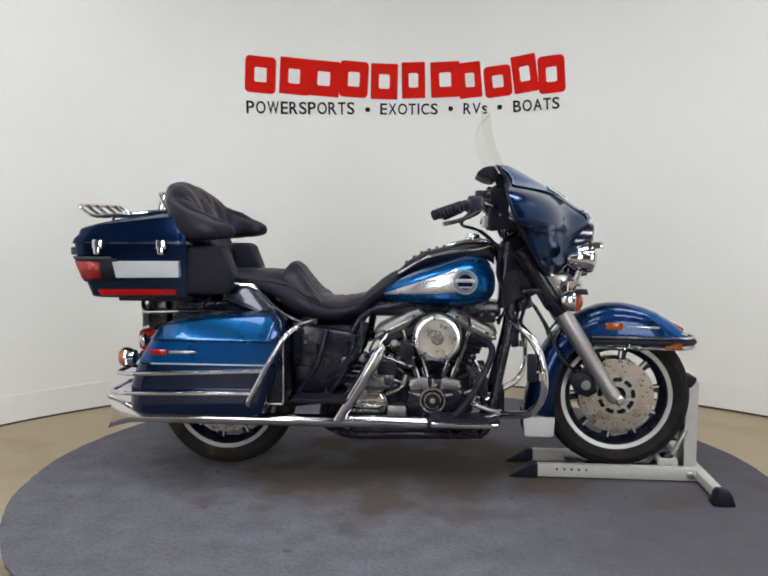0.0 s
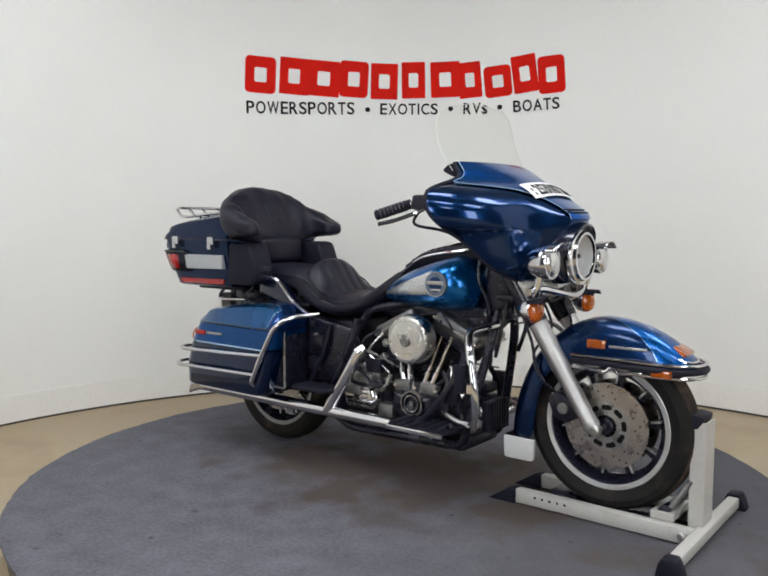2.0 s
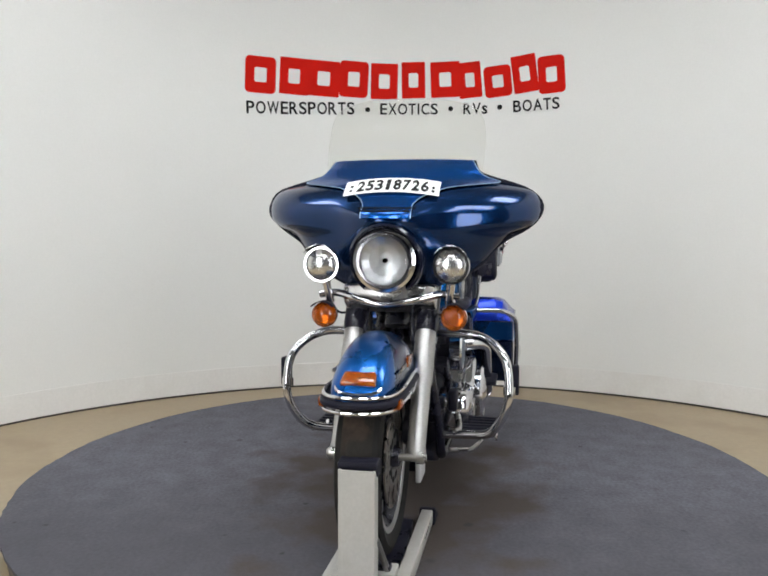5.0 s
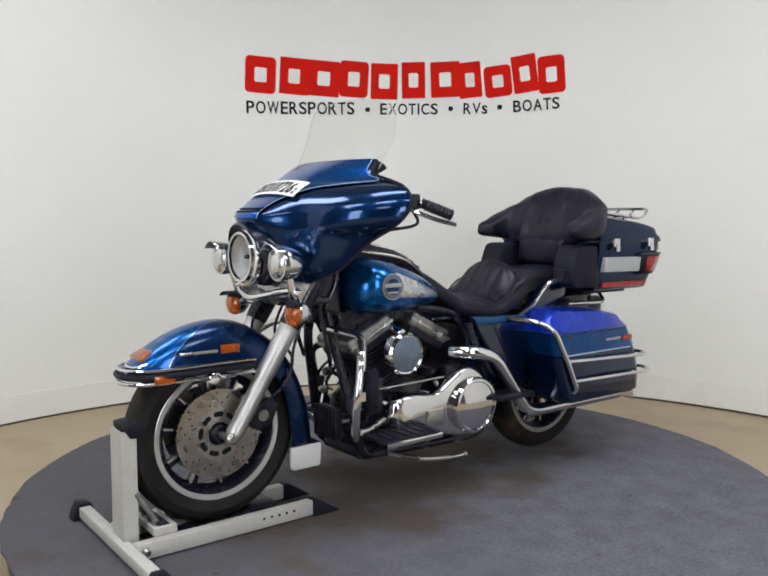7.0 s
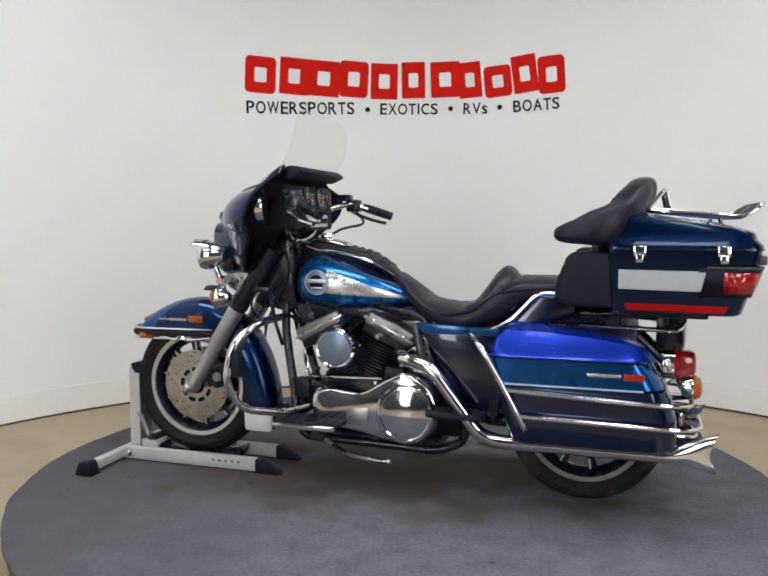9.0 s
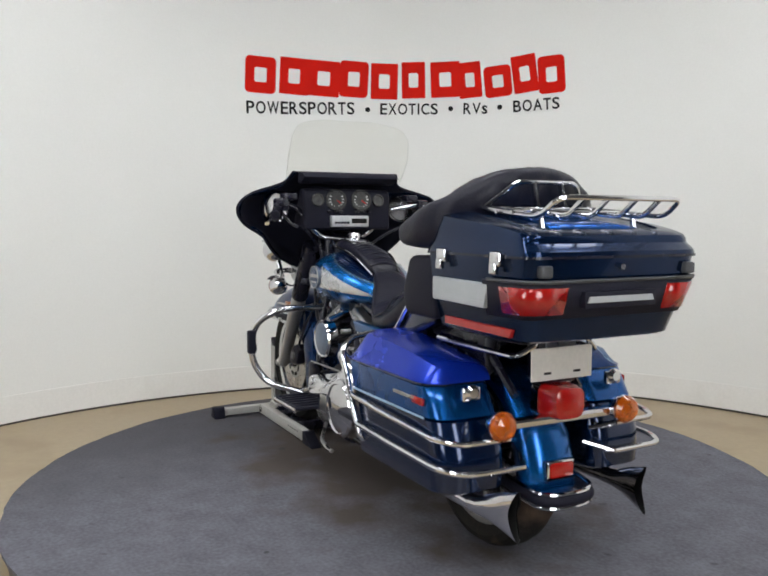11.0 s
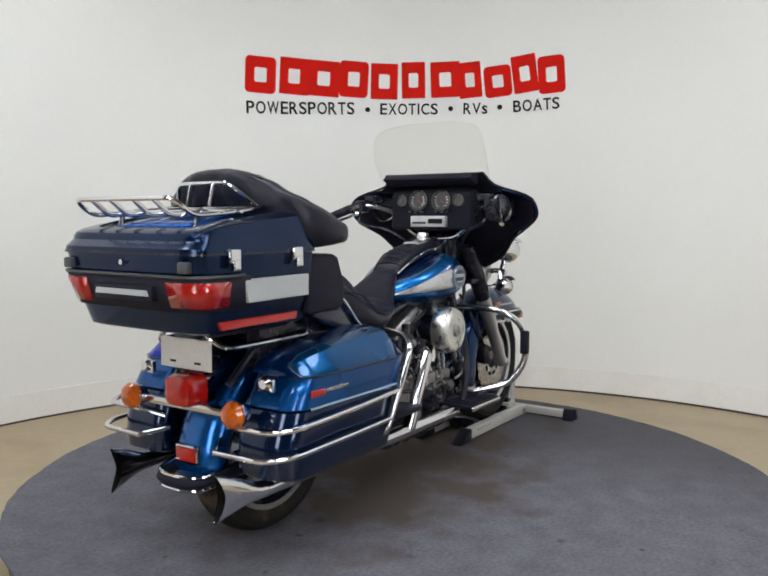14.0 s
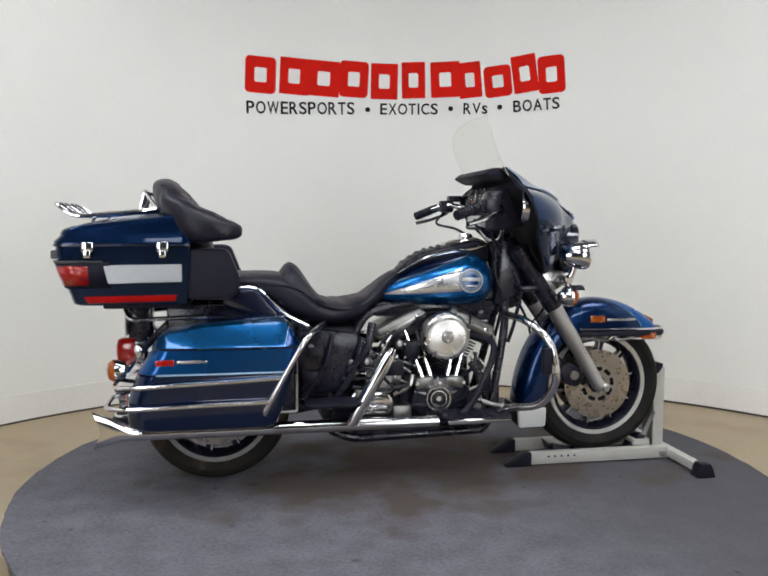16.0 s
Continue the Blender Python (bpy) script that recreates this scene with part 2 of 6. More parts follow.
def smooth_path(pts, steps=6):
    pts = [Vector(p) for p in pts]
    if len(pts) < 3:
        return pts
    ext = [pts[0] * 2 - pts[1]] + pts + [pts[-1] * 2 - pts[-2]]
    out = []
    for i in range(1, len(ext) - 2):
        p0, p1, p2, p3 = ext[i - 1:i + 3]
        for k in range(steps):
            t = k / steps
            out.append(0.5 * (2 * p1 + (p2 - p0) * t + (2 * p0 - 5 * p1 + 4 * p2 - p3) * t * t + (3 * p1 - p0 - 3 * p2 + p3) * t ** 3))
    return out + [pts[-1]]


def rounded_path(pts, r=0.03, steps=5):
    """Straight runs with bent corners, as bent tube has them."""
    pts = [Vector(p) for p in pts]
    out = [pts[0]]
    for a, b, c in zip(pts, pts[1:], pts[2:]):
        d1, d2 = (a - b), (c - b)
        k = min(r, d1.length * 0.45, d2.length * 0.45)
        p, q = b + d1.normalized() * k, b + d2.normalized() * k
        for i in range(steps + 1):
            t = i / steps
            out.append((1 - t) ** 2 * p + 2 * t * (1 - t) * b + t * t * q)
    return out + [pts[-1]]


def tube(pts, r, n=10, squash=1.0):
    """A round bar along a path; r is one radius or one for each point."""
    pts = [Vector(p) for p in pts]
    rs = r if isinstance(r, (list, tuple)) else [r] * len(pts)
    rings = []
    up = None
    for i, p in enumerate(pts):
        t = (pts[min(i + 1, len(pts) - 1)] - pts[max(i - 1, 0)]).normalized()
        if up is None:
            up = Vector((0, 0, 1)) if abs(t.z) < 0.9 else Vector((1, 0, 0))
        u = (up - t * up.dot(t)).normalized()
        v = t.cross(u)
        up = u
        rings.append([p + (u * math.cos(2 * math.pi * k / n) + v * math.sin(2 * math.pi * k / n) * squash) * rs[i] for k in range(n)])
    return loft(rings)


def lathe(profile, c, axis="y", n=40, closed=False):
    """A turned body: (radius, distance along the axis) points, round an axis through c."""
    c = Vector(c)
    rings = []
    for k in range(n):
        a = 2 * math.pi * k / n
        ring = []
        for r, h in profile:
            q = (r * math.cos(a), r * math.sin(a))
            ring.append(c + Vector({"y": (q[0], h, q[1]), "x": (h, q[0], q[1]), "z": (q[0], q[1], h)}[axis]))
        rings.append(ring)
    bm = bmesh.new()
    vs = [[bm.verts.new(p) for p in r] for r in rings]
    m = len(profile)
    for i in range(n):
        a, b = vs[i], vs[(i + 1) % n]
        for j in range(m if closed else m - 1):
            k = (j + 1) % m
            bm.faces.new((a[j], a[k], b[k], b[j]))
    bmesh.ops.remove_doubles(bm, verts=bm.verts, dist=1e-5)
    return bm


def turned(profile, base, way, n=28):
    """A turned body that points along way from base."""
    bm = lathe(profile, (0, 0, 0), "z", n)
    q = Vector(way).to_track_quat("Z", "Y").to_matrix().to_4x4()
    bmesh.ops.transform(bm, matrix=Matrix.Translation(base) @ q, verts=bm.verts)
    return bm


def oval(cx, cz, hx, hz, p, n=24):
    out = []
    for k in range(n):
        a = 2 * math.pi * k / n
        c, s = math.cos(a), math.sin(a)
        out.append((cx + hx * math.copysign(abs(c) ** (2 / p), c), cz + hz * math.copysign(abs(s) ** (2 / p), s)))
    return out


def round_rect(x0, x1, y0, y1, r, n=5):
    out = []
    for cx, cy, a0 in ((x1 - r, y1 - r, 0), (x0 + r, y1 - r, 90), (x0 + r, y0 + r, 180), (x1 - r, y0 + r, 270)):
        for i in range(n + 1):
            a = radians(a0 + 90 * i / n)
            out.append((cx + r * math.cos(a), cy + r * math.sin(a)))
    return out


def spread(table, x):
    """A value between the rows of a table."""
    return float(np.interp(x, [r[0] for r in table], [r[1] for r in table]))


def densify(rows, steps=4):
    """Rows of numbers, filled in smoothly between."""
    k = len(rows[0])
    out = []
    ext = [rows[0]] + list(rows) + [rows[-1]]
    for i in range(1, len(ext) - 2):
        p0, p1, p2, p3 = ext[i - 1:i + 3]
        for s in range(steps):
            t = s / steps
            out.append(tuple(0.5 * (2 * p1[j] + (p2[j] - p0[j]) * t + (2 * p0[j] - 5 * p1[j] + 4 * p2[j] - p3[j]) * t * t + (3 * p1[j] - p0[j] - 3 * p2[j] + p3[j]) * t ** 3) for j in range(k)))
    return out + [tuple(rows[-1])]


def thick(ob, d, offset=-1):
    md = ob.modifiers.new("sheet", "SOLIDIFY")
    md.thickness, md.offset = d, offset
    return ob


def soften(ob, levels=1):
    md = ob.modifiers.new("round", "SUBSURF")
    md.levels = md.render_levels = levels
    return ob


# ---------------- the studio ----------------
FLOOR_Z = -0.09
WC, WR = Vector((0.106, -0.68, 0)), 2.89


def on_wall(s, z, off=0.0):
    """A place on the curved wall: metres along it from straight ahead, and height."""
    a = s / WR
    return Vector((WC.x + (WR - off) * math.sin(a), WC.y + (WR - off) * math.cos(a), z))


def curved_band(r0, r1, z0, z1, a0, a1, n=96):
    rings = []
    for i in range(n + 1):
        a = radians(a0 + (a1 - a0) * i / n)
        rings.append([(WC.x + r * math.sin(a), WC.y + r * math.cos(a), z) for r, z in ((r0, z0), (r0, z1), (r1, z1), (r1, z0))])
    return loft(rings)


def studio():
    tagged(part("wall_curved", curved_band(WR, WR + 0.12, FLOOR_Z, 3.5, -88, 88), M_WALL), "smooth curved studio wall painted off-white", "wall", kind="structure")
    tagged(part("baseboard", curved_band(WR - 0.006, WR, FLOOR_Z + 0.012, FLOOR_Z + 0.165, -88, 88), M_BASE), "low white vinyl base along the curved wall", "baseboard", kind="structure")
    tagged(part("trim", curved_band(WR - 0.004, WR, FLOOR_Z, FLOOR_Z + 0.012, -88, 88), M_GAP), "dark joint between wall base and floor", "trim", kind="structure")
    # the room behind the camera
    xe = WR * math.sin(radians(88))
    ye = WC.y + WR * math.cos(radians(88))
    for nm, x0, x1 in (("wall_east", WC.x + xe, WC.x + xe + 0.12), ("wall_west", WC.x - xe - 0.12, WC.x - xe)):
        tagged(part(nm, box(x0, x1, -1.9, ye, FLOOR_Z, 3.5), M_WALL), "plain off-white studio side wall", "wall", kind="structure")
        tagged(part(nm + "_rear", box(x0, x1, -6.5, -1.9, FLOOR_Z, 3.5), M_DARKWALL), "plain dark studio side wall", "wall", kind="structure")
    tagged(part("wall_south", box(-4, 4, -6.62, -6.5, FLOOR_Z, 3.5), M_DARKWALL), "plain dark studio rear wall", "wall", kind="structure")
    tagged(part("floor", box(-5, 5, -7, 5, FLOOR_Z - 0.1, FLOOR_Z), M_FLOOR), "tan vinyl floor with faint scuffs", "floor", kind="structure")
    tagged(part("ceiling", box(-5, 5, -7, 5, 3.5, 3.6), M_CEIL), "plain dark grey ceiling", "ceiling", kind="structure")


def ceiling_light(x, y, w, d):
    e = tagged(new("ceiling_light"), "rectangular white ceiling light with glowing diffuser", "ceiling light", "ceiling lights")
    rim = [(x - w / 2, y - d / 2), (x + w / 2, y - d / 2), (x + w / 2, y + d / 2), (x - w / 2, y + d / 2)]
    bars = [box(x - w / 2 - 0.03, x - w / 2, y - d / 2, y + d / 2, 3.42, 3.5), box(x + w / 2, x + w / 2 + 0.03, y - d / 2, y + d / 2, 3.42, 3.5),
            box(x - w / 2 - 0.03, x + w / 2 + 0.03, y - d / 2 - 0.03, y - d / 2, 3.42, 3.5), box(x - w / 2 - 0.03, x + w / 2 + 0.03, y + d / 2, y + d / 2 + 0.03, 3.42, 3.5)]
    part("rim", join(*bars), M_WHITE, e)
    part("diffuser", prism(rim, 3.43, 3.445, "z"), M_PANEL, e)
    return e


studio()
for lx, ly in ((-1.9, -2.6), (0.0, -2.9), (1.9, -2.6), (-1.9, -0.4), (1.9, -0.4), (0.0, -0.7), (0.0, -5.0)):
    ceiling_light(lx, ly, 1.2, 0.6)


def softbox(x, y, z, w, h):
    e = tagged(new("studio_softbox"), "tall glowing softbox on a black light stand", "studio light", "studio softboxes")
    e.matrix_basis = Matrix.Translation((x, y, 0)) @ Matrix.Rotation(math.atan2(x, -y), 4, "Z")
    part("panel", box(-w / 2, w / 2, 0.0, 0.015, z - h / 2, z + h / 2), M_SOFTBOX, e)
    shell = prism([(-w / 2 - 0.02, 0.03), (-0.12, -0.35), (0.12, -0.35), (w / 2 + 0.02, 0.03), (w / 2 + 0.01, -0.005), (-w / 2 - 0.01, -0.005)], z - h / 2 - 0.02, z + h / 2 + 0.02, "z")
    part("shell", shell, M_MATT, e)
    part("pole", tube([(0, -0.25, FLOOR_Z + 0.06), (0, -0.25, z - h / 2)], 0.016, 10), M_MATT, e)
    for k in range(3):
        q = radians(90 + 120 * k)
        part("leg", tube([(0, -0.25, FLOOR_Z + 0.3), (0.38 * math.cos(q), -0.25 + 0.38 * math.sin(q), FLOOR_Z + 0.012)], 0.011, 8), M_MATT, e)


softbox(-1.75, -3.55, 1.42, 0.75, 1.9)
softbox(1.75, -3.65, 1.42, 0.75, 1.9)


# ---------------- the sign on the wall ----------------
def glyph(ch, width, height, depth=0.003, bold=0.014):
    """One character as a thin plate, from the built-in font, w x h, its foot at the origin."""
    cu = bpy.data.curves.new("glyph", "FONT")
    cu.body, cu.extrude, cu.resolution_u, cu.offset = ch, 0.0, 4, bold
    ob = bpy.data.objects.new("glyph", cu)
    scene.collection.objects.link(ob)
    bpy.context.view_layer.update()
    me = bpy.data.meshes.new_from_object(ob)
    bpy.data.objects.remove(ob)
    bm = bmesh.new()
    bm.from_mesh(me)
    bpy.data.meshes.remove(me)
    xs, ys = [v.co.x for v in bm.verts], [v.co.y for v in bm.verts]
    sx, sy = width / (max(xs) - min(xs)), height / (max(ys) - min(ys))
    for v in bm.verts:
        v.co = Vector(((v.co.x - min(xs)) * sx, (v.co.y - min(ys)) * sy, 0))
    r = bmesh.ops.extrude_face_region(bm, geom=bm.faces[:])
    for v in r["geom"]:
        if isinstance(v, bmesh.types.BMVert):
            v.co.z += depth
    return bm


ADV = {"I": 0.42, "W": 1.35, "O": 1.12, "S": 0.88, "T": 0.9, "R": 0.98, "E": 0.86, "P": 0.92, "X": 1.0, "C": 1.0, "B": 0.96, "A": 1.05, "V": 1.05, "s": 0.72}


def stand_on_wall(bm, s, z, tilt=0.0):
    p, a = on_wall(s, z, 0.001), s / WR
    m = Matrix.Translation(p) @ Matrix.Rotation(-a, 4, "Z") @ Matrix.Rotation(radians(90), 4, "X") @ Matrix.Rotation(radians(tilt), 4, "Z")
    bmesh.ops.transform(bm, matrix=m, verts=bm.verts)
    return bm


def wall_sign():
    e = tagged(new("wall_sign"), "red block shapes over black capitals on the wall", "sign")
    # the maker's mark: plain red blocks, each a ring or a notched slab
    blocks = [(-1.074, 2.040, 0.207, 0.241, 2), (-0.846, 2.043, 0.197, 0.244, 3), (-0.644, 2.036, 0.215, 0.239, 3), (-0.437, 2.038, 0.199, 0.244, 3),
              (-0.227, 2.027, 0.186, 0.242, 1), (-0.026, 2.036, 0.162, 0.245, -1), (0.193, 2.040, 0.200, 0.241, -2), (0.362, 2.034, 0.155, 0.241, -5),
              (0.552, 2.020, 0.185, 0.210, -6), (0.732, 2.063, 0.165, 0.250, -8), (0.910, 2.050, 0.178, 0.248, -4)]
    for i, (s, z, w, h, tilt) in enumerate(blocks):
        outer = round_rect(-w / 2, w / 2, -h / 2, h / 2, 0.03 if i in (0, 3, 8, 10) else 0.008, 4)
        inner = round_rect(-w * 0.2, w * 0.2, -h * 0.2, h * 0.2, 0.012, 4)
        bm = bmesh.new()
        a, b = [bm.verts.new((*p, 0.0)) for p in outer], [bm.verts.new((*p, 0.0)) for p in inner]
        c, d = [bm.verts.new((*p, 0.003)) for p in outer], [bm.verts.new((*p, 0.003)) for p in inner]
        n = len(a)
        for k in range(n):
            j = (k + 1) % n
            for q in ((a[k], a[j], b[j], b[k]), (c[k], d[k], d[j], c[j]), (a[k], c[k], c[j], a[j]), (b[k], b[j], d[j], d[k])):
                bm.faces.new(q)
        part("block", stand_on_wall(bm, s, z, -tilt), M_RED, e, flat=True)
    words = [("POWERSPORTS", -1.175, -0.428, 1.781, 1.800, 0.084), ("EXOTICS", -0.259, 0.148, 1.802, 1.803, 0.076), ("RVs", 0.316, 0.487, 1.803, 1.803, 0.076),
             ("BOATS", 0.656, 0.973, 1.808, 1.822, 0.078)]
    for word, s0, s1, z0, z1, h in words:
        total = sum(ADV[c] for c in word)
        x = 0.0
        for ch in word:
            w = ADV[ch]
            t = (x + w / 2) / total
            gw = (s1 - s0) * w / total * (0.86 if ch != "I" else 0.45)
            s = s0 + (s1 - s0) * t
            bm = glyph(ch, gw, h * (0.76 if ch == "s" else 1))
            bmesh.ops.translate(bm, vec=(-gw / 2, 0, 0), verts=bm.verts)
            part("letter", stand_on_wall(bm, s, z0 + (z1 - z0) * t, math.degrees(math.atan2(z1 - z0, s1 - s0))), M_INK, e, flat=True)
            x += w
    for s, z in ((-0.342, 1.834), (0.232, 1.842), (0.567, 1.846)):
        bm = lathe([(0, 0), (0.017, 0), (0.017, 0.003), (0, 0.003)], (0, 0, 0), "z", 20)
        part("dot", stand_on_wall(bm, s, z), M_INK, e, flat=True)


wall_sign()


# ---------------- the turntable ----------------
def turntable():
    e = tagged(new("turntable"), "low round turntable covered in stained grey carpet", "turntable")
    R = 1.55
    part("platform", lathe([(0, FLOOR_Z), (R - 0.02, FLOOR_Z), (R - 0.02, -0.01), (0, -0.01)], (0, 0, 0), "z", 128), M_PLATFORM, e, "dark low platform edge")
    rnd = random.Random(4)
    n = 220
    bm = bmesh.new()
    wob = [0.004 * math.sin(5 * 2 * math.pi * i / n + 1) + 0.003 * math.sin(17 * 2 * math.pi * i / n) + rnd.uniform(-0.003, 0.003) for i in range(n)]
    top = [bm.verts.new(((R + wob[i]) * math.cos(2 * math.pi * i / n), (R + wob[i]) * math.sin(2 * math.pi * i / n), 0)) for i in range(n)]
    low = [bm.verts.new(((R + wob[i]) * math.cos(2 * math.pi * i / n), (R + wob[i]) * math.sin(2 * math.pi * i / n), -0.012)) for i in range(n)]
    bm.faces.new(top)
    for i in range(n):
        bm.faces.new((top[i], low[i], low[(i + 1) % n], top[(i + 1) % n]))
    part("carpet", bm, M_CARPET, e, "grey felt carpet with oil stains and painted-in machine shade", flat=True)
    return e


TABLE = turntable()


# ---------------- the wheel stand ----------------
def wheel_stand():
    e = tagged(new("wheel_stand"), "light grey steel wheel chock stand holding the front wheel", "wheel stand")
    oy = SIDE + 0.014
    for s in (-1, 1):
        y = oy + s * 0.105
        part("rail", box(0.56, 1.23, y - 0.02, y + 0.02, 0.006, 0.058, 0.004), M_WHITE, e)
        foot = prism([(0.46, 0.001), (0.58, 0.001), (0.58, 0.062), (0.555, 0.062)], y - 0.028, y + 0.028, "y", 0.006)
        part("rubber_foot", foot, M_MATT, e, "black rubber foot")
        for k in range(5):
            part("bolt_hole", lathe([(0, 0.0), (0.005, 0.0), (0.005, 0.001), (0, 0.001)], (0.66 + 0.03 * k, y + s * 0.0202, 0.04), "y", 10), M_INK, e)
        part("bolt", lathe([(0, 0), (0.014, 0), (0.014, s * 0.008), (0.009, s * 0.012), (0, s * 0.012)], (1.2, y + s * 0.02, 0.032), "y", 12), M_STEEL, e)
    part("crossbar", box(1.225, 1.265, oy - 0.36, oy + 0.34, 0.012, 0.05, 0.004), M_WHITE, e)
    for y in (oy - 0.375, oy + 0.355):
        part("rubber_foot", prism([(1.205, 0.001), (1.29, 0.001), (1.275, 0.045), (1.265, 0.062), (1.225, 0.062), (1.215, 0.045)], y - 0.03, y + 0.03, "y", 0.006), M_MATT, e, "black rubber foot")
    # upright channel, open to the rear
    u = [(1.195, oy - 0.05), (1.245, oy - 0.05), (1.245, oy + 0.05), (1.195, oy + 0.05), (1.195, oy + 0.044), (1.239, oy + 0.044), (1.239, oy - 0.044), (1.195, oy - 0.044)]
    part("upright", prism(u, 0.012, 0.405, "z"), M_WHITE, e)
    part("pad", prism([(1.165, 0.38), (1.215, 0.38), (1.235, 0.41), (1.235, 0.425), (1.195, 0.43), (1.165, 0.42)], oy - 0.055, oy + 0.055, "y", 0.006), M_MATT, e, "black rubber pad")
    # cradle under the wheel
    part("cradle", prism([(0.72, 0.02), (1.1, 0.02), (1.15, 0.1), (1.12, 0.105), (1.06, 0.05), (0.95, 0.034), (0.86, 0.034), (0.76, 0.06), (0.70, 0.07)], oy - 0.075, oy + 0.075, "y", 0.004), M_BLACK, e)
    part("bracket", box(1.08, 1.16, oy - 0.09, oy + 0.09, 0.058, 0.085, 0.004), M_WHITE, e)
    part("brace", tube([(1.12, oy - 0.07, 0.06), (1.2, oy - 0.045, 0.2)], 0.01, 8), M_DULL, e)
    part("brace", tube([(1.12, oy + 0.07, 0.06), (1.2, oy + 0.045, 0.2)], 0.01, 8), M_DULL, e)
    return e


STAND = wheel_stand()

# ---------------- the motorcycle: x forwards, y to its left, z up ----------------
BIKE = tagged(new("motorcycle"), "blue two-tone touring motorcycle with fairing, saddlebags and top case", "motorcycle")


def piece(name, bm, material, label="", sharp=35, flat=False):
    """A part of the motorcycle, straight under it."""
    ob = part(name, bm, material, BIKE, label, sharp, flat)
    ob.location = (0, SIDE, 0)
    return ob


FA, RA = Vector((0.905, 0, 0.345)), Vector((-0.770, 0, 0.303))


def tyre_profile(R, w, rim):
    return [(rim, -w * 0.62), (rim + 0.014, -w * 0.80), (R * 0.87, -w), (R * 0.94, -w * 0.88), (R * 0.985, -w * 0.55), (R, -w * 0.2), (R, w * 0.2),
            (R * 0.985, w * 0.55), (R * 0.94, w * 0.88), (R * 0.87, w), (rim + 0.012, w * 0.8), (rim, w * 0.62)]


def wheel(name, c, R, w, front):
    hub = piece(name, join(lathe([(0, -0.075), (0.028, -0.075), (0.035, -0.05), (0.035, 0.05), (0.028, 0.075), (0, 0.075)], c, "y", 24)), M_BLACK)
    part("tyre", lathe(tyre_profile(R, w, 0.215), c, "y", 72, closed=True), M_TYRE if front else M_TYREDIRTY, hub, "worn black tyre")
    part("tread", lathe([(R * 0.972, -w * 0.66), (R * 0.9865, -w * 0.56), (R + 0.0015, -w * 0.2), (R + 0.0015, w * 0.2), (R * 0.9865, w * 0.56), (R * 0.972, w * 0.66), (R * 0.95, 0)], c, "y", 72, closed=True), M_TYREDIRTY, hub, "dusty brown tread")
    rimp = [(0.232, -w * 0.78), (0.228, -w * 0.84), (0.212, -w * 0.80), (0.209, -w * 0.6), (0.206, 0), (0.209, w * 0.6), (0.212, w * 0.80), (0.228, w * 0.84), (0.232, w * 0.78), (0.215, 0)]
    part("rim", lathe(rimp, c, "y", 64, closed=True), M_RIM if front else M_DULL, hub, "polished alloy rim")
    for s in (-1, 1):
        part("rim_recess", lathe([(0.2115, s * w * 0.74), (0.206, s * w * 0.76), (0.19, s * w * 0.45), (0.185, 0), (0.205, 0)], c, "y", 48, closed=True), M_BLACK, hub)
    for k in range(10):
        a = 2 * math.pi * (k + 0.3) / 10
        d = Vector((math.cos(a), 0, math.sin(a)))
        b = prism([(0.03, -0.012), (0.10, -0.012), (0.205, -0.030), (0.205, 0.006), (0.10, 0.006), (0.03, 0.006)], -0.016, 0.016, "y", 0.003, 1)
        bmesh.ops.transform(b, matrix=Matrix.Translation(c) @ Matrix.Rotation(-a, 4, "Y"), verts=b.verts)
        spoke = part("spoke", b, M_BLACK, hub)
        for s in (-1, 1):
            b = box(0.15, 0.206, s * 0.0165, s * 0.019, -0.0035, 0.0035)
            bmesh.ops.transform(b, matrix=Matrix.Translation(c) @ Matrix.Rotation(-a, 4, "Y"), verts=b.verts)
            part("machined_edge", b, M_RIM, spoke)
    for s in ((-1, 1) if front else (-1,)):
        y = s * 0.055
        prof = [(0.085, y - 0.0025), (0.155, y - 0.0025), (0.155, y + 0.0025), (0.085, y + 0.0025)]
        disc = part("brake_disc", lathe(prof, c, "y", 56, closed=True), M_DISC, hub, "steel brake disc with drilled holes")
        part("disc_carrier", lathe([(0.04, y - 0.003), (0.09, y - 0.003), (0.09, y + 0.003), (0.04, y + 0.003)], c, "y", 40, closed=True), M_STEEL, disc)
        dots = []
        for ring, (rad, cnt, hr) in enumerate(((0.108, 15, 0.0034), (0.126, 15, 0.0034), (0.143, 15, 0.0034))):
            for k in range(cnt):
                if k % 3 == 2:
                    continue
                a = 2 * math.pi * (k + 0.33 * ring) / cnt
                q = Vector(c) + Vector((rad * math.cos(a), y + s * 0.0027, rad * math.sin(a)))
                dots.append(lathe([(0, 0), (hr, 0), (hr, s * 0.0008), (0, s * 0.0008)], q, "y", 8))
        tagged(part("drill_holes", join(*dots), M_INK, disc), kind="stuff")
        for k in range(9):
            a = 2 * math.pi * (k + 0.2) / 9
            bb = []
            for t in (-1, 0, 1):
                aa = a + t * 0.13
                q = Vector(c) + Vector((0.069 * math.cos(aa), y + s * 0.0035, 0.069 * math.sin(aa)))
                bb.append(lathe([(0, 0), (0.0095, 0), (0.0095, s * 0.001), (0, s * 0.001)], q, "y", 10))
            part("carrier_slot", join(*bb), M_INK, disc)
    return hub


wheel("front_wheel", FA, 0.306, 0.068, True)
wheel("rear_wheel", RA, 0.303, 0.066, False)


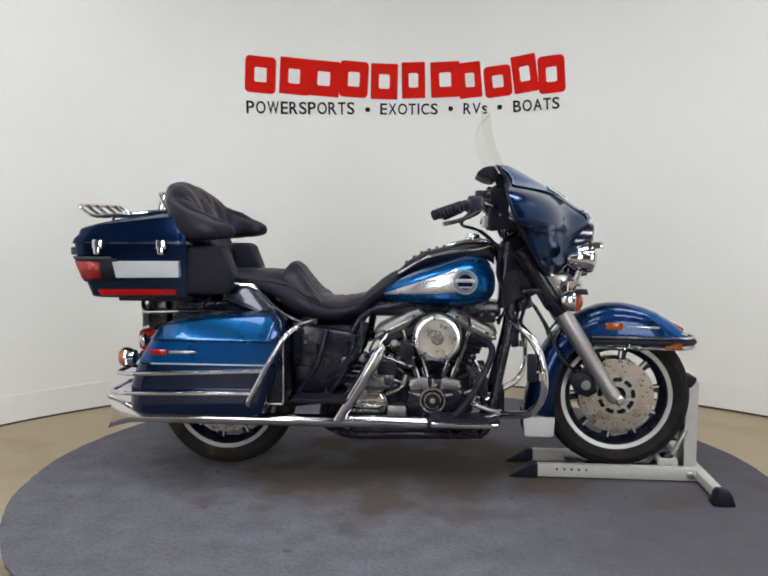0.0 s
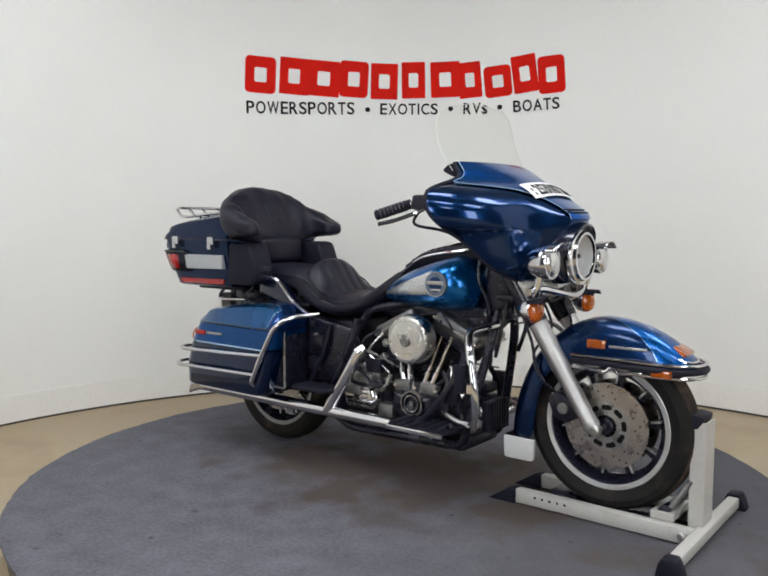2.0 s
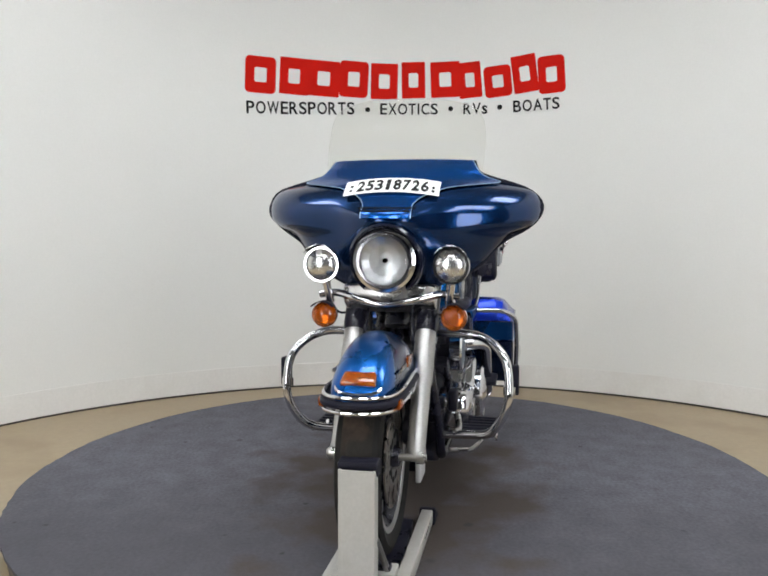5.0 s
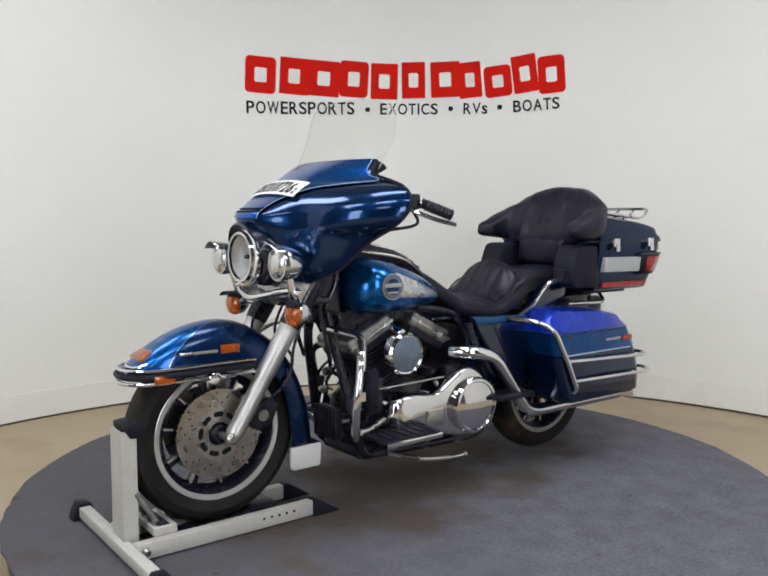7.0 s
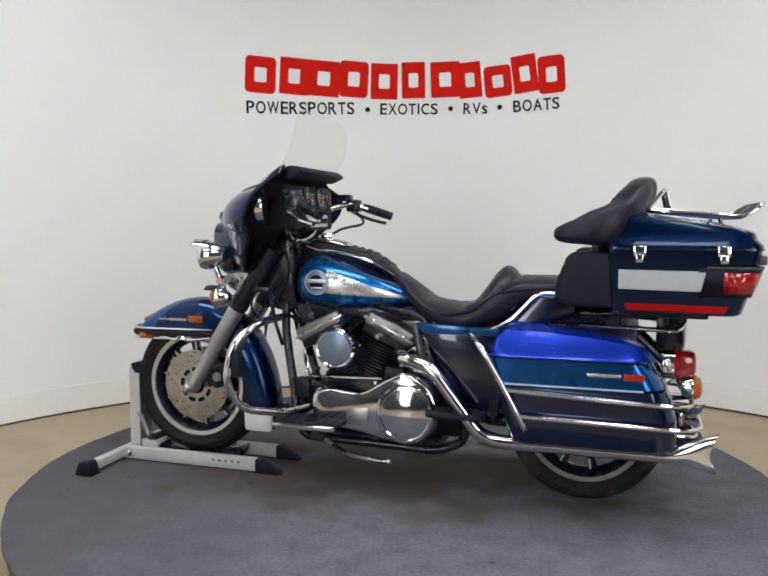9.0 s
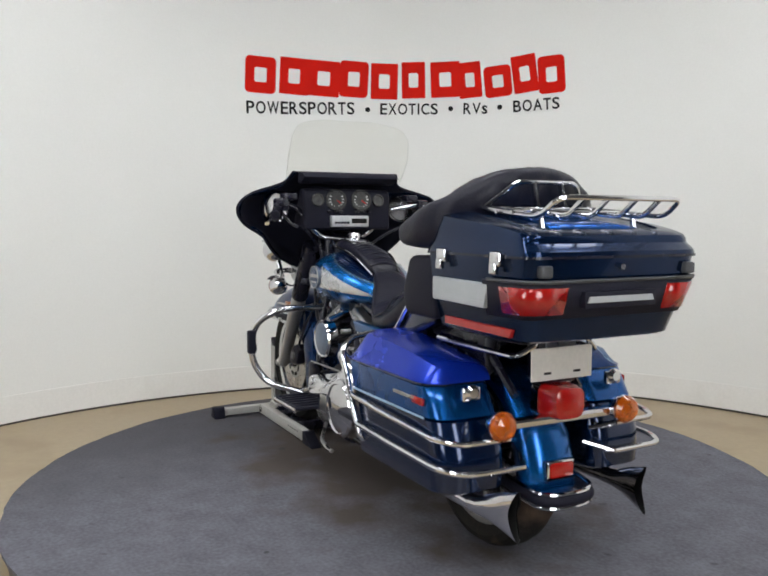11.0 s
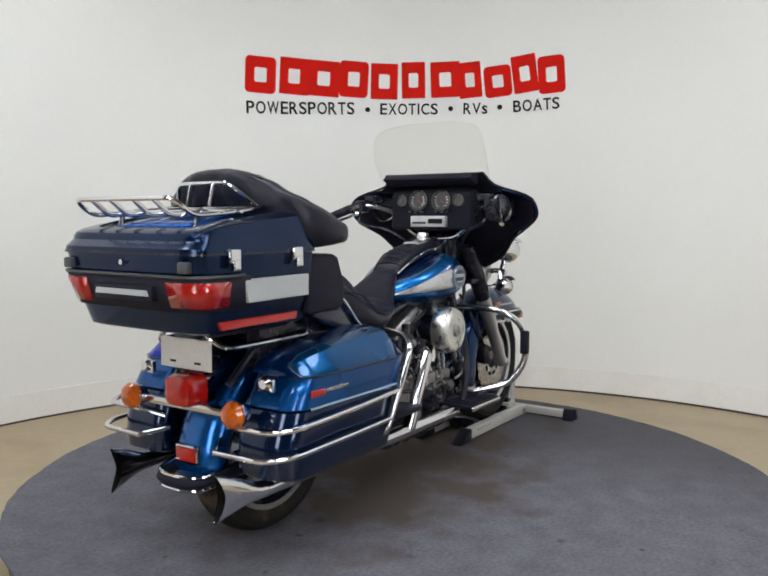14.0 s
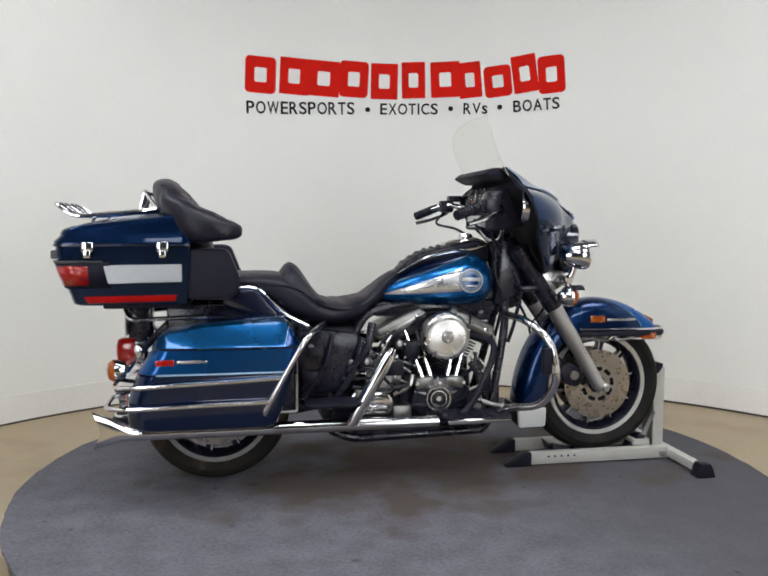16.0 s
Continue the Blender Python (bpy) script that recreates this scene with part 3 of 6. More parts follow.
def front_fender():
    O = [(0.523, 0.262), (0.530, 0.35), (0.553, 0.446), (0.604, 0.560), (0.683, 0.656), (0.786, 0.716), (0.868, 0.738), (0.970, 0.730), (1.071, 0.695), (1.150, 0.645), (1.190, 0.605), (1.202, 0.58)]
    Lo = [(0.635, 0.255), (0.645, 0.31), (0.652, 0.38), (0.668, 0.46), (0.705, 0.53), (0.776, 0.572), (0.868, 0.575), (0.970, 0.577), (1.07, 0.578), (1.13, 0.578), (1.165, 0.578), (1.185, 0.576)]
    W = [0.10, 0.10, 0.10, 0.10, 0.10, 0.10, 0.10, 0.10, 0.098, 0.088, 0.075, 0.055]
    rings = []
    m = 20
    for (ox, oz), (lx, lz), w in zip(O, Lo, W):
        ring = []
        for k in range(m + 1):
            a = math.pi * (k / m - 0.5)
            y = w * math.copysign(abs(math.sin(a)) ** 0.8, math.sin(a))
            q = abs(math.cos(a)) ** 0.72
            ring.append((lx + (ox - lx) * q, y, lz + (oz - lz) * q))
        rings.append(ring)
    f = soften(thick(piece("front_fender", loft(rings, False, False), M_FENDER, "navy front fender with a brighter blue nose flash"), 0.004))
    for s in (-1, 1):
        part("side_reflector", box(0.845, 0.915, s * 0.094, s * 0.102, 0.628, 0.658, 0.003), M_AMBER, f, "amber side reflector")
        part("script_badge", box(0.925, 1.06, s * 0.0955, s * 0.100, 0.634, 0.644, 0.002), M_STEEL, f, "thin silver script strip")
        part("bumper_reflector", box(1.08, 1.15, s * 0.106, s * 0.118, 0.553, 0.580, 0.003), M_AMBER, f, "amber bumper reflector")
    for z, r, mt, nm in ((0.598, 0.006, M_CHROME, "trim_rail"), (0.578, 0.012, M_MATT, "bumper_strip"), (0.556, 0.006, M_CHROME, "trim_rail")):
        ex = 0.02 if nm == "bumper_strip" else 0
        pts = [(0.79, -0.106, z), (0.95, -0.110, z), (1.08, -0.110, z - 0.002), (1.17, -0.094, z - 0.003), (1.212, -0.05, z - 0.003), (1.222, 0, z - 0.003)]
        pts = pts + [(x, -y, zz) for x, y, zz in pts[-2::-1]]
        part(nm, tube(smooth_path(pts, 5), r, 10), mt, f)
    tip = prism([(-0.018, -0.046), (0.038, -0.052), (0.038, 0.052), (-0.018, 0.046)], -0.010, 0.016, "z", 0.009, 3)
    bmesh.ops.transform(tip, matrix=pose(1.135, 0, 0.634, 0, 28, 0), verts=tip.verts)
    part("tip_lamp", tip, M_AMBER, f, "amber fender tip lamp in a chrome bezel")
    part("tip_bezel", tube(smooth_path([(1.085, -0.058, 0.648), (1.14, -0.066, 0.618), (1.18, -0.05, 0.603), (1.197, 0, 0.600), (1.18, 0.05, 0.603), (1.14, 0.066, 0.618), (1.085, 0.058, 0.648)], 4), 0.006, 8), M_CHROME, f)
    for s in (-1, 1):
        part("skirt_plate", prism([(0.522, 0.178), (0.53, 0.172), (0.636, 0.172), (0.645, 0.18), (0.648, 0.256), (0.518, 0.256)], s * 0.086, s * 0.104, "y", 0.007, 3), M_FLAP, f, "white plate at the fender's lower end")
    part("flap", prism([(0.522, 0.178), (0.532, 0.178), (0.528, 0.262), (0.518, 0.262)], -0.09, 0.09, "y", 0.003), M_MATT, f, "dark rubber flap")
    for s in (-1, 1):
        part("fender_bracket", tube(rounded_path([(0.80, s * 0.108, 0.565), (0.92, s * 0.112, 0.548), (0.945, s * 0.112, 0.575), (0.965, s * 0.112, 0.548), (1.05, s * 0.108, 0.566)], 0.02), 0.007, 8), M_CHROME, f)


def livery(name, base, bright, lines, silver=None):
    """Two-tone paint: a bright field inside lines, thin pinstripe along the border. Lines: (a, b, c) keep a*x + b*z + c > 0."""
    m = mat(name, base, 0.27, 0.8, 0.15, 5, 900, 0.03, coat=0.4, spec=0.2)
    nt = m.node_tree
    N, Lk = nt.nodes, nt.links
    p = N["Principled BSDF"]
    src = p.inputs["Base Color"].links[0].from_socket
    co = N.new("ShaderNodeTexCoord")
    sp = N.new("ShaderNodeSeparateXYZ")
    Lk.new(co.outputs["Object"], sp.inputs[0])

    def field(rows):
        last = None
        for a, b, c, *side in rows:
            m1 = N.new("ShaderNodeMath")
            m1.operation = "MULTIPLY_ADD"
            m1.inputs[1].default_value, m1.inputs[2].default_value = a, c
            Lk.new(sp.outputs["X"], m1.inputs[0])
            m2 = N.new("ShaderNodeMath")
            m2.operation = "MULTIPLY_ADD"
            m2.inputs[1].default_value = b
            Lk.new(sp.outputs["Z"], m2.inputs[0])
            Lk.new(m1.outputs[0], m2.inputs[2])
            if side:
                ab, m3 = N.new("ShaderNodeMath"), N.new("ShaderNodeMath")
                ab.operation, m3.operation = "ABSOLUTE", "MULTIPLY_ADD"
                m3.inputs[1].default_value = side[0]
                Lk.new(sp.outputs["Y"], ab.inputs[0])
                Lk.new(ab.outputs[0], m3.inputs[0])
                Lk.new(m2.outputs[0], m3.inputs[2])
                m2 = m3
            if last is None:
                last = m2.outputs[0]
            else:
                mn = N.new("ShaderNodeMath")
                mn.operation = "MINIMUM"
                Lk.new(last, mn.inputs[0])
                Lk.new(m2.outputs[0], mn.inputs[1])
                last = mn.outputs[0]
        return last

    def over(src, fac, col):
        mx = N.new("ShaderNodeMix")
        mx.data_type = "RGBA"
        mx.inputs["B"].default_value = (*col, 1)
        Lk.new(fac, mx.inputs["Factor"])
        Lk.new(src, mx.inputs["A"])
        return mx.outputs["Result"]

    def step(val, lo, hi):
        r = N.new("ShaderNodeMapRange")
        r.inputs["From Min"].default_value, r.inputs["From Max"].default_value = lo, hi
        Lk.new(val, r.inputs["Value"])
        return r.outputs[0]
    f = field(lines)
    src = over(src, step(f, -0.003, -0.0015), (0.25, 0.38, 0.5))
    src = over(src, step(f, 0.0, 0.0015), bright)
    if silver:
        src = over(src, step(field(silver), 0.0, 0.0015), (0.56, 0.57, 0.58))
    Lk.new(src, p.inputs["Base Color"])
    return m


def line(p, q):
    """The line through two (x, z) points, positive on its left as one goes from p to q."""
    dx, dz = q[0] - p[0], q[1] - p[1]
    k = math.hypot(dx, dz)
    return (-dz / k, dx / k, (dz * p[0] - dx * p[1]) / k)


M_FENDER = livery("fender_livery", (0.002, 0.019, 0.075), (0.002, 0.075, 0.28), [(1, 0.35, -1.106, -2.15)])
M_TANK = livery("tank_livery", (0.003, 0.024, 0.11), (0.002, 0.105, 0.34), [(0.34, -0.94, 0.778)],
                silver=[line((0.22, 0.875), (-0.09, 0.763)), line((-0.09, 0.763), (0.3, 0.787)), (-1, 0, 0.235)])
M_BAGLID = livery("saddlebag_shell_livery", (0.002, 0.062, 0.23), (0.002, 0.066, 0.24), [(0, 1, -0.602)])
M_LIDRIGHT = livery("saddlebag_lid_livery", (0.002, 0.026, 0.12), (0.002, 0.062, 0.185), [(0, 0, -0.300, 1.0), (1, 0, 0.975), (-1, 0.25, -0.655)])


def fork():
    for s in (-1, 1):
        y = s * 0.122
        low, mid, top = Vector((0.893, y, 0.335)), Vector((0.665, y, 0.70)), Vector((0.50, y * 0.98, 0.96))
        leg = piece("fork_leg", tube([low, low.lerp(mid, 0.06), low.lerp(mid, 0.1), low.lerp(mid, 0.55), low.lerp(mid, 0.6), mid], [0.023, 0.032, 0.029, 0.031, 0.035, 0.035], 18), M_SLIDER, "dull polished alloy fork slider")
        part("fork_cover", tube([mid, mid.lerp(top, 0.05), top], [0.038, 0.041, 0.041], 18), M_BLACK, leg)
        part("axle_cap", lathe([(0, 0), (0.02, 0), (0.02, s * 0.02), (0.012, s * 0.03), (0, s * 0.03)], (0.902, s * 0.128, 0.345), "y", 16), M_STEEL, leg)
        cal = part("caliper", prism([(0.70, 0.43), (0.74, 0.46), (0.80, 0.43), (0.82, 0.37), (0.78, 0.345), (0.73, 0.36)], s * 0.065, s * 0.115, "y", 0.01), M_GREASE, leg, "black brake caliper")
        part("caliper_bolt", lathe([(0, 0), (0.02, 0), (0.02, s * 0.008), (0, s * 0.01)], (0.768, s * 0.115, 0.4), "y", 16), M_DULL, cal)
        part("brake_hose", tube(smooth_path([(0.73, s * 0.1, 0.45), (0.66, s * 0.11, 0.52), (0.62, s * 0.08, 0.62), (0.56, s * 0.05, 0.72)], 5), 0.006, 8), M_BLACK, leg)
    for s in (-1, 1):
        piece("brake_line", tube(smooth_path([(0.60, s * 0.06, 0.86), (0.66, s * 0.075, 0.78), (0.70, s * 0.085, 0.68), (0.64, s * 0.105, 0.58), (0.70, s * 0.11, 0.47)], 6), 0.005, 8), M_BLACK)
        piece("lamp_wire", tube(smooth_path([(0.69, s * 0.2, 0.80), (0.66, s * 0.17, 0.76), (0.62, s * 0.12, 0.78), (0.56, s * 0.06, 0.82)], 6), 0.004, 6), M_BLACK)
    piece("axle", lathe([(0, -0.13), (0.012, -0.13), (0.012, 0.13), (0, 0.13)], FA, "y", 16), M_STEEL)
    piece("steering_head", join(tube([(0.52, 0, 0.70), (0.42, 0, 0.98)], 0.045, 20), box(0.5, 0.66, -0.15, 0.15, 0.775, 0.80, 0.01)), M_BLACK)
    piece("nacelle_skirt", join(prism([(0.57, 0.86), (0.70, 0.86), (0.70, 0.80), (0.63, 0.76), (0.585, 0.80)], -0.155, 0.155, "y", 0.012)), M_STEEL, "worn alloy cover under the headlight")


# the fairing by height: half width, trailing edge, front of the wing lobes, centre ridge, spread of the ridge
FAIR = {"W": [(0.84, 0.13), (0.87, 0.20), (0.90, 0.265), (0.94, 0.31), (0.98, 0.345), (1.01, 0.372), (1.03, 0.398), (1.045, 0.44), (1.06, 0.468), (1.08, 0.487), (1.11, 0.497), (1.14, 0.495), (1.165, 0.482), (1.18, 0.465),
              (1.19, 0.44), (1.20, 0.40), (1.212, 0.345), (1.225, 0.305), (1.24, 0.287), (1.262, 0.272), (1.285, 0.258)],
        "E": [(0.84, 0.61), (0.87, 0.585), (0.90, 0.555), (0.98, 0.505), (1.06, 0.455), (1.10, 0.435), (1.14, 0.42), (1.19, 0.41), (1.22, 0.41), (1.25, 0.395), (1.285, 0.36)],
        "L": [(0.84, 0.622), (0.87, 0.64), (0.90, 0.652), (0.95, 0.662), (1.0, 0.668), (1.05, 0.668), (1.10, 0.66), (1.13, 0.646), (1.155, 0.62), (1.175, 0.585), (1.19, 0.545), (1.203, 0.495), (1.215, 0.465), (1.24, 0.445), (1.27, 0.425), (1.285, 0.40)],
        "N": [(0.84, 0.632), (0.876, 0.68), (0.908, 0.728), (0.95, 0.738), (1.0, 0.750), (1.04, 0.772), (1.075, 0.784), (1.092, 0.776), (1.12, 0.728), (1.14, 0.695), (1.165, 0.657), (1.188, 0.622), (1.21, 0.588), (1.24, 0.538), (1.27, 0.482), (1.285, 0.452)],
        "S": [(0.84, 0.14), (1.08, 0.15), (1.13, 0.17), (1.16, 0.20), (1.19, 0.24), (1.285, 0.27)]}
LAMP_Z = 0.945


def fairing_point(u, z, inset=0.0):
    """On the fairing's skin: u from -1 to 1 across, at height z. A ridge stands out between two wing lobes, hollowed for the headlight."""
    w, e, lobe = spread(FAIR["W"], z) - inset, spread(FAIR["E"], z), spread(FAIR["L"], z) - inset
    y = u * w
    k = min(1.0, abs(u))
    x = e + (lobe - e) * (1 - k ** 3.2) ** 0.77 + (spread(FAIR["N"], z) - lobe) * math.exp(-(abs(y) / spread(FAIR["S"], z)) ** 2.6)
    hole = min(1.0, max(0.0, (0.112 - math.hypot(y, z - LAMP_Z)) / 0.012))
    return Vector((x + (min(x, 0.685) - x) * hole, y, z))


def fairing():
    zs = sorted(set([0.84, 0.848] + [round(0.856 + 0.0078 * i, 4) for i in range(55)] + [1.285]))
    us = [math.sin(math.pi / 2 * t) for t in np.linspace(-1, 1, 81)]
    f = thick(piece("fairing", loft([[fairing_point(u, z) for u in us] for z in zs], False, False), M_NAVY, "navy blue batwing fairing", sharp=60), 0.008)
    # raised centre panel with a lighter sheen
    zc = [1.075 + 0.007 * i for i in range(31)]
    rows = []
    for z in zc:
        hw = spread([(1.07, 0.082), (1.12, 0.082), (1.14, 0.098), (1.16, 0.13), (1.18, 0.19), (1.192, 0.27), (1.203, 0.365), (1.212, 0.333), (1.225, 0.295), (1.24, 0.279), (1.262, 0.264), (1.285, 0.25)], z)
        rows.append([fairing_point(max(-1, min(1, (t * hw) / spread(FAIR["W"], z))), z) + Vector((0.006, 0, 0.006)) for t in np.linspace(-1, 1, 25)])
    part("centre_panel", loft(rows, False, False), M_CENTRE, f, "brighter blue raised centre panel", sharp=60)
    for q in (0, -1):
        part("pinstripe", tube(smooth_path([r[q] for r in rows], 2), 0.0014, 6), M_STRIPE, f)
    # paper label with its printed number
    def on_label(y, h, off):
        # the label bows down at its ends
        z = 1.157 + h - 0.55 * y * y
        return fairing_point(y / spread(FAIR["W"], z), z) + Vector((0.012 + off, 0, 0.011 + off))
    lab = [[on_label(t * 0.162, h, 0) for t in np.linspace(-1, 1, 25)] for h in np.linspace(0, 0.050, 6)]
    sticker = thick(part("paper_label", loft(lab, False, False), M_PAPER, f, "white paper label with a printed number", flat=True), 0.0006, 0)
    for i, ch in enumerate("25318726"):
        gw = 0.013 if ch == "1" else 0.0255
        bm = glyph(ch, gw, 0.036, 0.0008, 0.03)
        yc = -0.104 + i * 0.031 - gw / 2
        for v in bm.verts:
            v.co = on_label(yc + v.co.x, 0.007 + v.co.y, 0.0008 + v.co.z)
        part("digit", bm, M_INK, sticker, flat=True)
    for y0, h0 in ((-0.142, 0.010), (-0.142, 0.024), (0.136, 0.008), (0.136, 0.02)):
        part("print_bar", loft([[on_label(y0 + a, h0 + b, 0.001) for a in (0, 0.005, 0.010)] for b in (0, 0.008)], False, False), M_INK, sticker, flat=True)
    # air slot over the headlight
    for z0, hw in ((1.098, 0.085), (1.108, 0.092)):
        part("air_slot", tube(smooth_path([fairing_point(t * hw / 0.49, z0) + Vector((0.008, 0, 0.006)) for t in np.linspace(-1, 1, 9)], 3), 0.0032, 8), M_INK, f, "dark air slot")
    # the brow: a dark hooded ring in which the headlight sits
    brow = []
    for a in np.linspace(-2.5, 2.5, 49):
        c, q = math.cos(a), math.sin(a)
        out = 0.045 * max(0.0, c) ** 0.8
        brow.append([Vector((x, r * q, LAMP_Z + r * c)) for x, r in ((0.69, 0.106), (0.69, 0.125), (0.735, 0.124), (0.752 + out, 0.120), (0.757 + out, 0.113), (0.75 + out, 0.107))])
    part("headlight_brow", loft(brow), M_MIDNIGHT, f, "dark brow round the headlight", sharp=50)
    # inner fairing
    ins = []
    for z in zs[1:]:
        w, e = spread(FAIR["W"], z) - 0.012, spread(FAIR["E"], z)
        ins.append([Vector((min(e + 0.015 + 0.10 * max(0, 1 - u ** 4), max(e - 0.004, fairing_point(u * 0.99, z).x - 0.018)), u * w, z)) for u in np.linspace(-1, 1, 41)])
    inn = piece("inner_fairing", loft(ins, False, False), M_MATT, "black plastic inner fairing with gauges", sharp=50)
    part("edge_lip", tube(smooth_path([fairing_point(-1, z) for z in zs[2::6]], 3) + smooth_path([fairing_point(u, 1.285) for u in np.linspace(-1, 1, 9)], 3)
                          + smooth_path([fairing_point(1, z) for z in zs[::-6]], 3), 0.006, 8), M_MATT, inn)
    part("dash", prism([(0.36, 1.03), (0.362, 1.19), (0.375, 1.215), (0.42, 1.215), (0.50, 1.05)], -0.215, 0.215, "y", 0.03, 4), M_MATT, inn)
    part("dash_hood", prism([(0.305, 1.262), (0.335, 1.285), (0.37, 1.290), (0.395, 1.284), (0.395, 1.235), (0.36, 1.235)], -0.235, 0.235, "y", 0.012), M_MATT, inn, "black hood over the gauges")
    for s in (-1, 1):
        sp = part("mirror", turned([(0, 0.004), (0.05, 0.004), (0.062, 0.008), (0.066, 0.0), (0.066, -0.02), (0, -0.02)], (0.448, s * 0.315, 1.13), (-1, -s * 0.25, 0.1), 28), M_CHROME, inn, "round mirror set in the fairing wing")
        part("gauge", turned([(0, 0.0), (0.040, 0.0), (0.044, 0.008), (0.05, 0.006), (0.05, -0.01)], (0.357, s * 0.062, 1.165), (-1, 0, 0.15), 28), M_GAUGE, inn, "round white-on-black dial")
        ring = []
        for k in range(11):
            q = radians(-210 + 24 * k)
            c0 = Vector((0.354, s * 0.062, 1.165))
            ring.append(tube([c0 + Vector((0, 0.028 * math.cos(q), 0.028 * math.sin(q))), c0 + Vector((0, 0.036 * math.cos(q), 0.036 * math.sin(q)))], 0.0016, 6))
        tagged(part("dial_ticks", join(*ring), M_PAPER, inn), kind="stuff")
        part("needle", tube([(0.352, s * 0.062, 1.165), (0.352, s * 0.062 - 0.022, 1.15)], 0.0018, 6), M_RED, inn)
        part("small_gauge", turned([(0, 0.0), (0.022, 0.0), (0.025, 0.005), (0.029, 0.004), (0.029, -0.01)], (0.357, s * 0.15, 1.165), (-1, 0, 0.15), 20), M_GAUGE, inn)
        part("switch_row", join(*[box(0.345, 0.356, s * (0.04 + 0.03 * k) - 0.009, s * (0.04 + 0.03 * k) + 0.009, 1.108, 1.118, 0.002) for k in range(3)]), M_BLACK, inn)
    radio = part("radio", box(0.335, 0.365, -0.092, 0.092, 1.045, 1.095, 0.005), M_RADIO, inn, "silver radio face")
    part("radio_window", box(0.333, 0.337, -0.08, -0.005, 1.060, 1.082), M_INK, radio)
    part("radio_keys", join(*[box(0.332, 0.336, 0.008 + 0.015 * k, 0.019 + 0.015 * k, 1.058, 1.068) for k in range(5)]), M_BLACK, radio)
    # windshield
    ws = []
    for t in np.linspace(0, 1, 15):
        z = 1.255 + 0.262 * t
        w = spread([(0, 0.285), (0.35, 0.295), (0.7, 0.285), (0.88, 0.255), (0.96, 0.20), (1.0, 0.12)], t)
        xc = 0.452 - 0.088 * t - 0.02 * math.sin(math.pi * t)
        ws.append([Vector((xc - 0.06 * (u * w / 0.29) ** 2, u * w, z)) for u in np.linspace(-1, 1, 21)])
    w = thick(piece("windshield", loft(ws, False, False), M_SHIELD, "clear plastic windshield", sharp=70), 0.004)
    w.visible_shadow = False
    rim = [r[0] for r in ws] + [Vector(p) for p in ws[-1][1:-1]] + [r[-1] for r in ws[::-1]]
    part("shield_edge", tube(rim, 0.0014, 6), M_SHIELDRIM, w)


M_CENTRE = mat("bright_navy_paint", (0.002, 0.078, 0.33), 0.24, 0.8, 0.15, 5, 900, 0.03, coat=0.5, spec=0.2)
M_GAUGE = mat("dial_face", (0.05, 0.05, 0.05), 0.2, 0.0, 0.5, 60, 200)
M_RADIO = mat("radio_silver", (0.55, 0.56, 0.58), 0.35, 0.4, 0.1, 40)
M_SHIELDRIM = mat("shield_edge_plastic", (0.62, 0.62, 0.58), 0.3, 0, 0.1)


def lamp(name, c, r, depth, glass, label, dome=0.016):
    c = Vector(c)
    body = piece(name, lathe([(0, -depth), (r * 0.45, -depth * 0.95), (r * 0.85, -depth * 0.6), (r * 1.02, -depth * 0.2), (r * 1.05, 0.0), (r * 1.0, 0.012), (r * 0.9, 0.012), (r * 0.88, -0.006)], c, "x", 40), M_CHROME, label)
    part("reflector", lathe([(r * 0.88, -0.006), (r * 0.8, -depth * 0.22), (r * 0.6, -depth * 0.42), (r * 0.3, -depth * 0.55), (0, -depth * 0.6)], c, "x", 16), M_REFLECTOR, body, "faceted bright reflector", sharp=5)
    part("lens", lathe([(r * 0.89 * math.sin(q), 0.002 + (dome - 0.002) * math.cos(q)) for q in np.linspace(0, math.pi / 2, 9)] + [(r * 0.89, -0.003), (0, dome - 0.010)], c, "x", 36), glass, body, "fluted round lens")
    part("bulb", lathe([(0, -0.012), (r * 0.09, -0.014), (r * 0.09, -0.03), (0, -0.03)], c, "x", 14), M_INK, body)
    return body


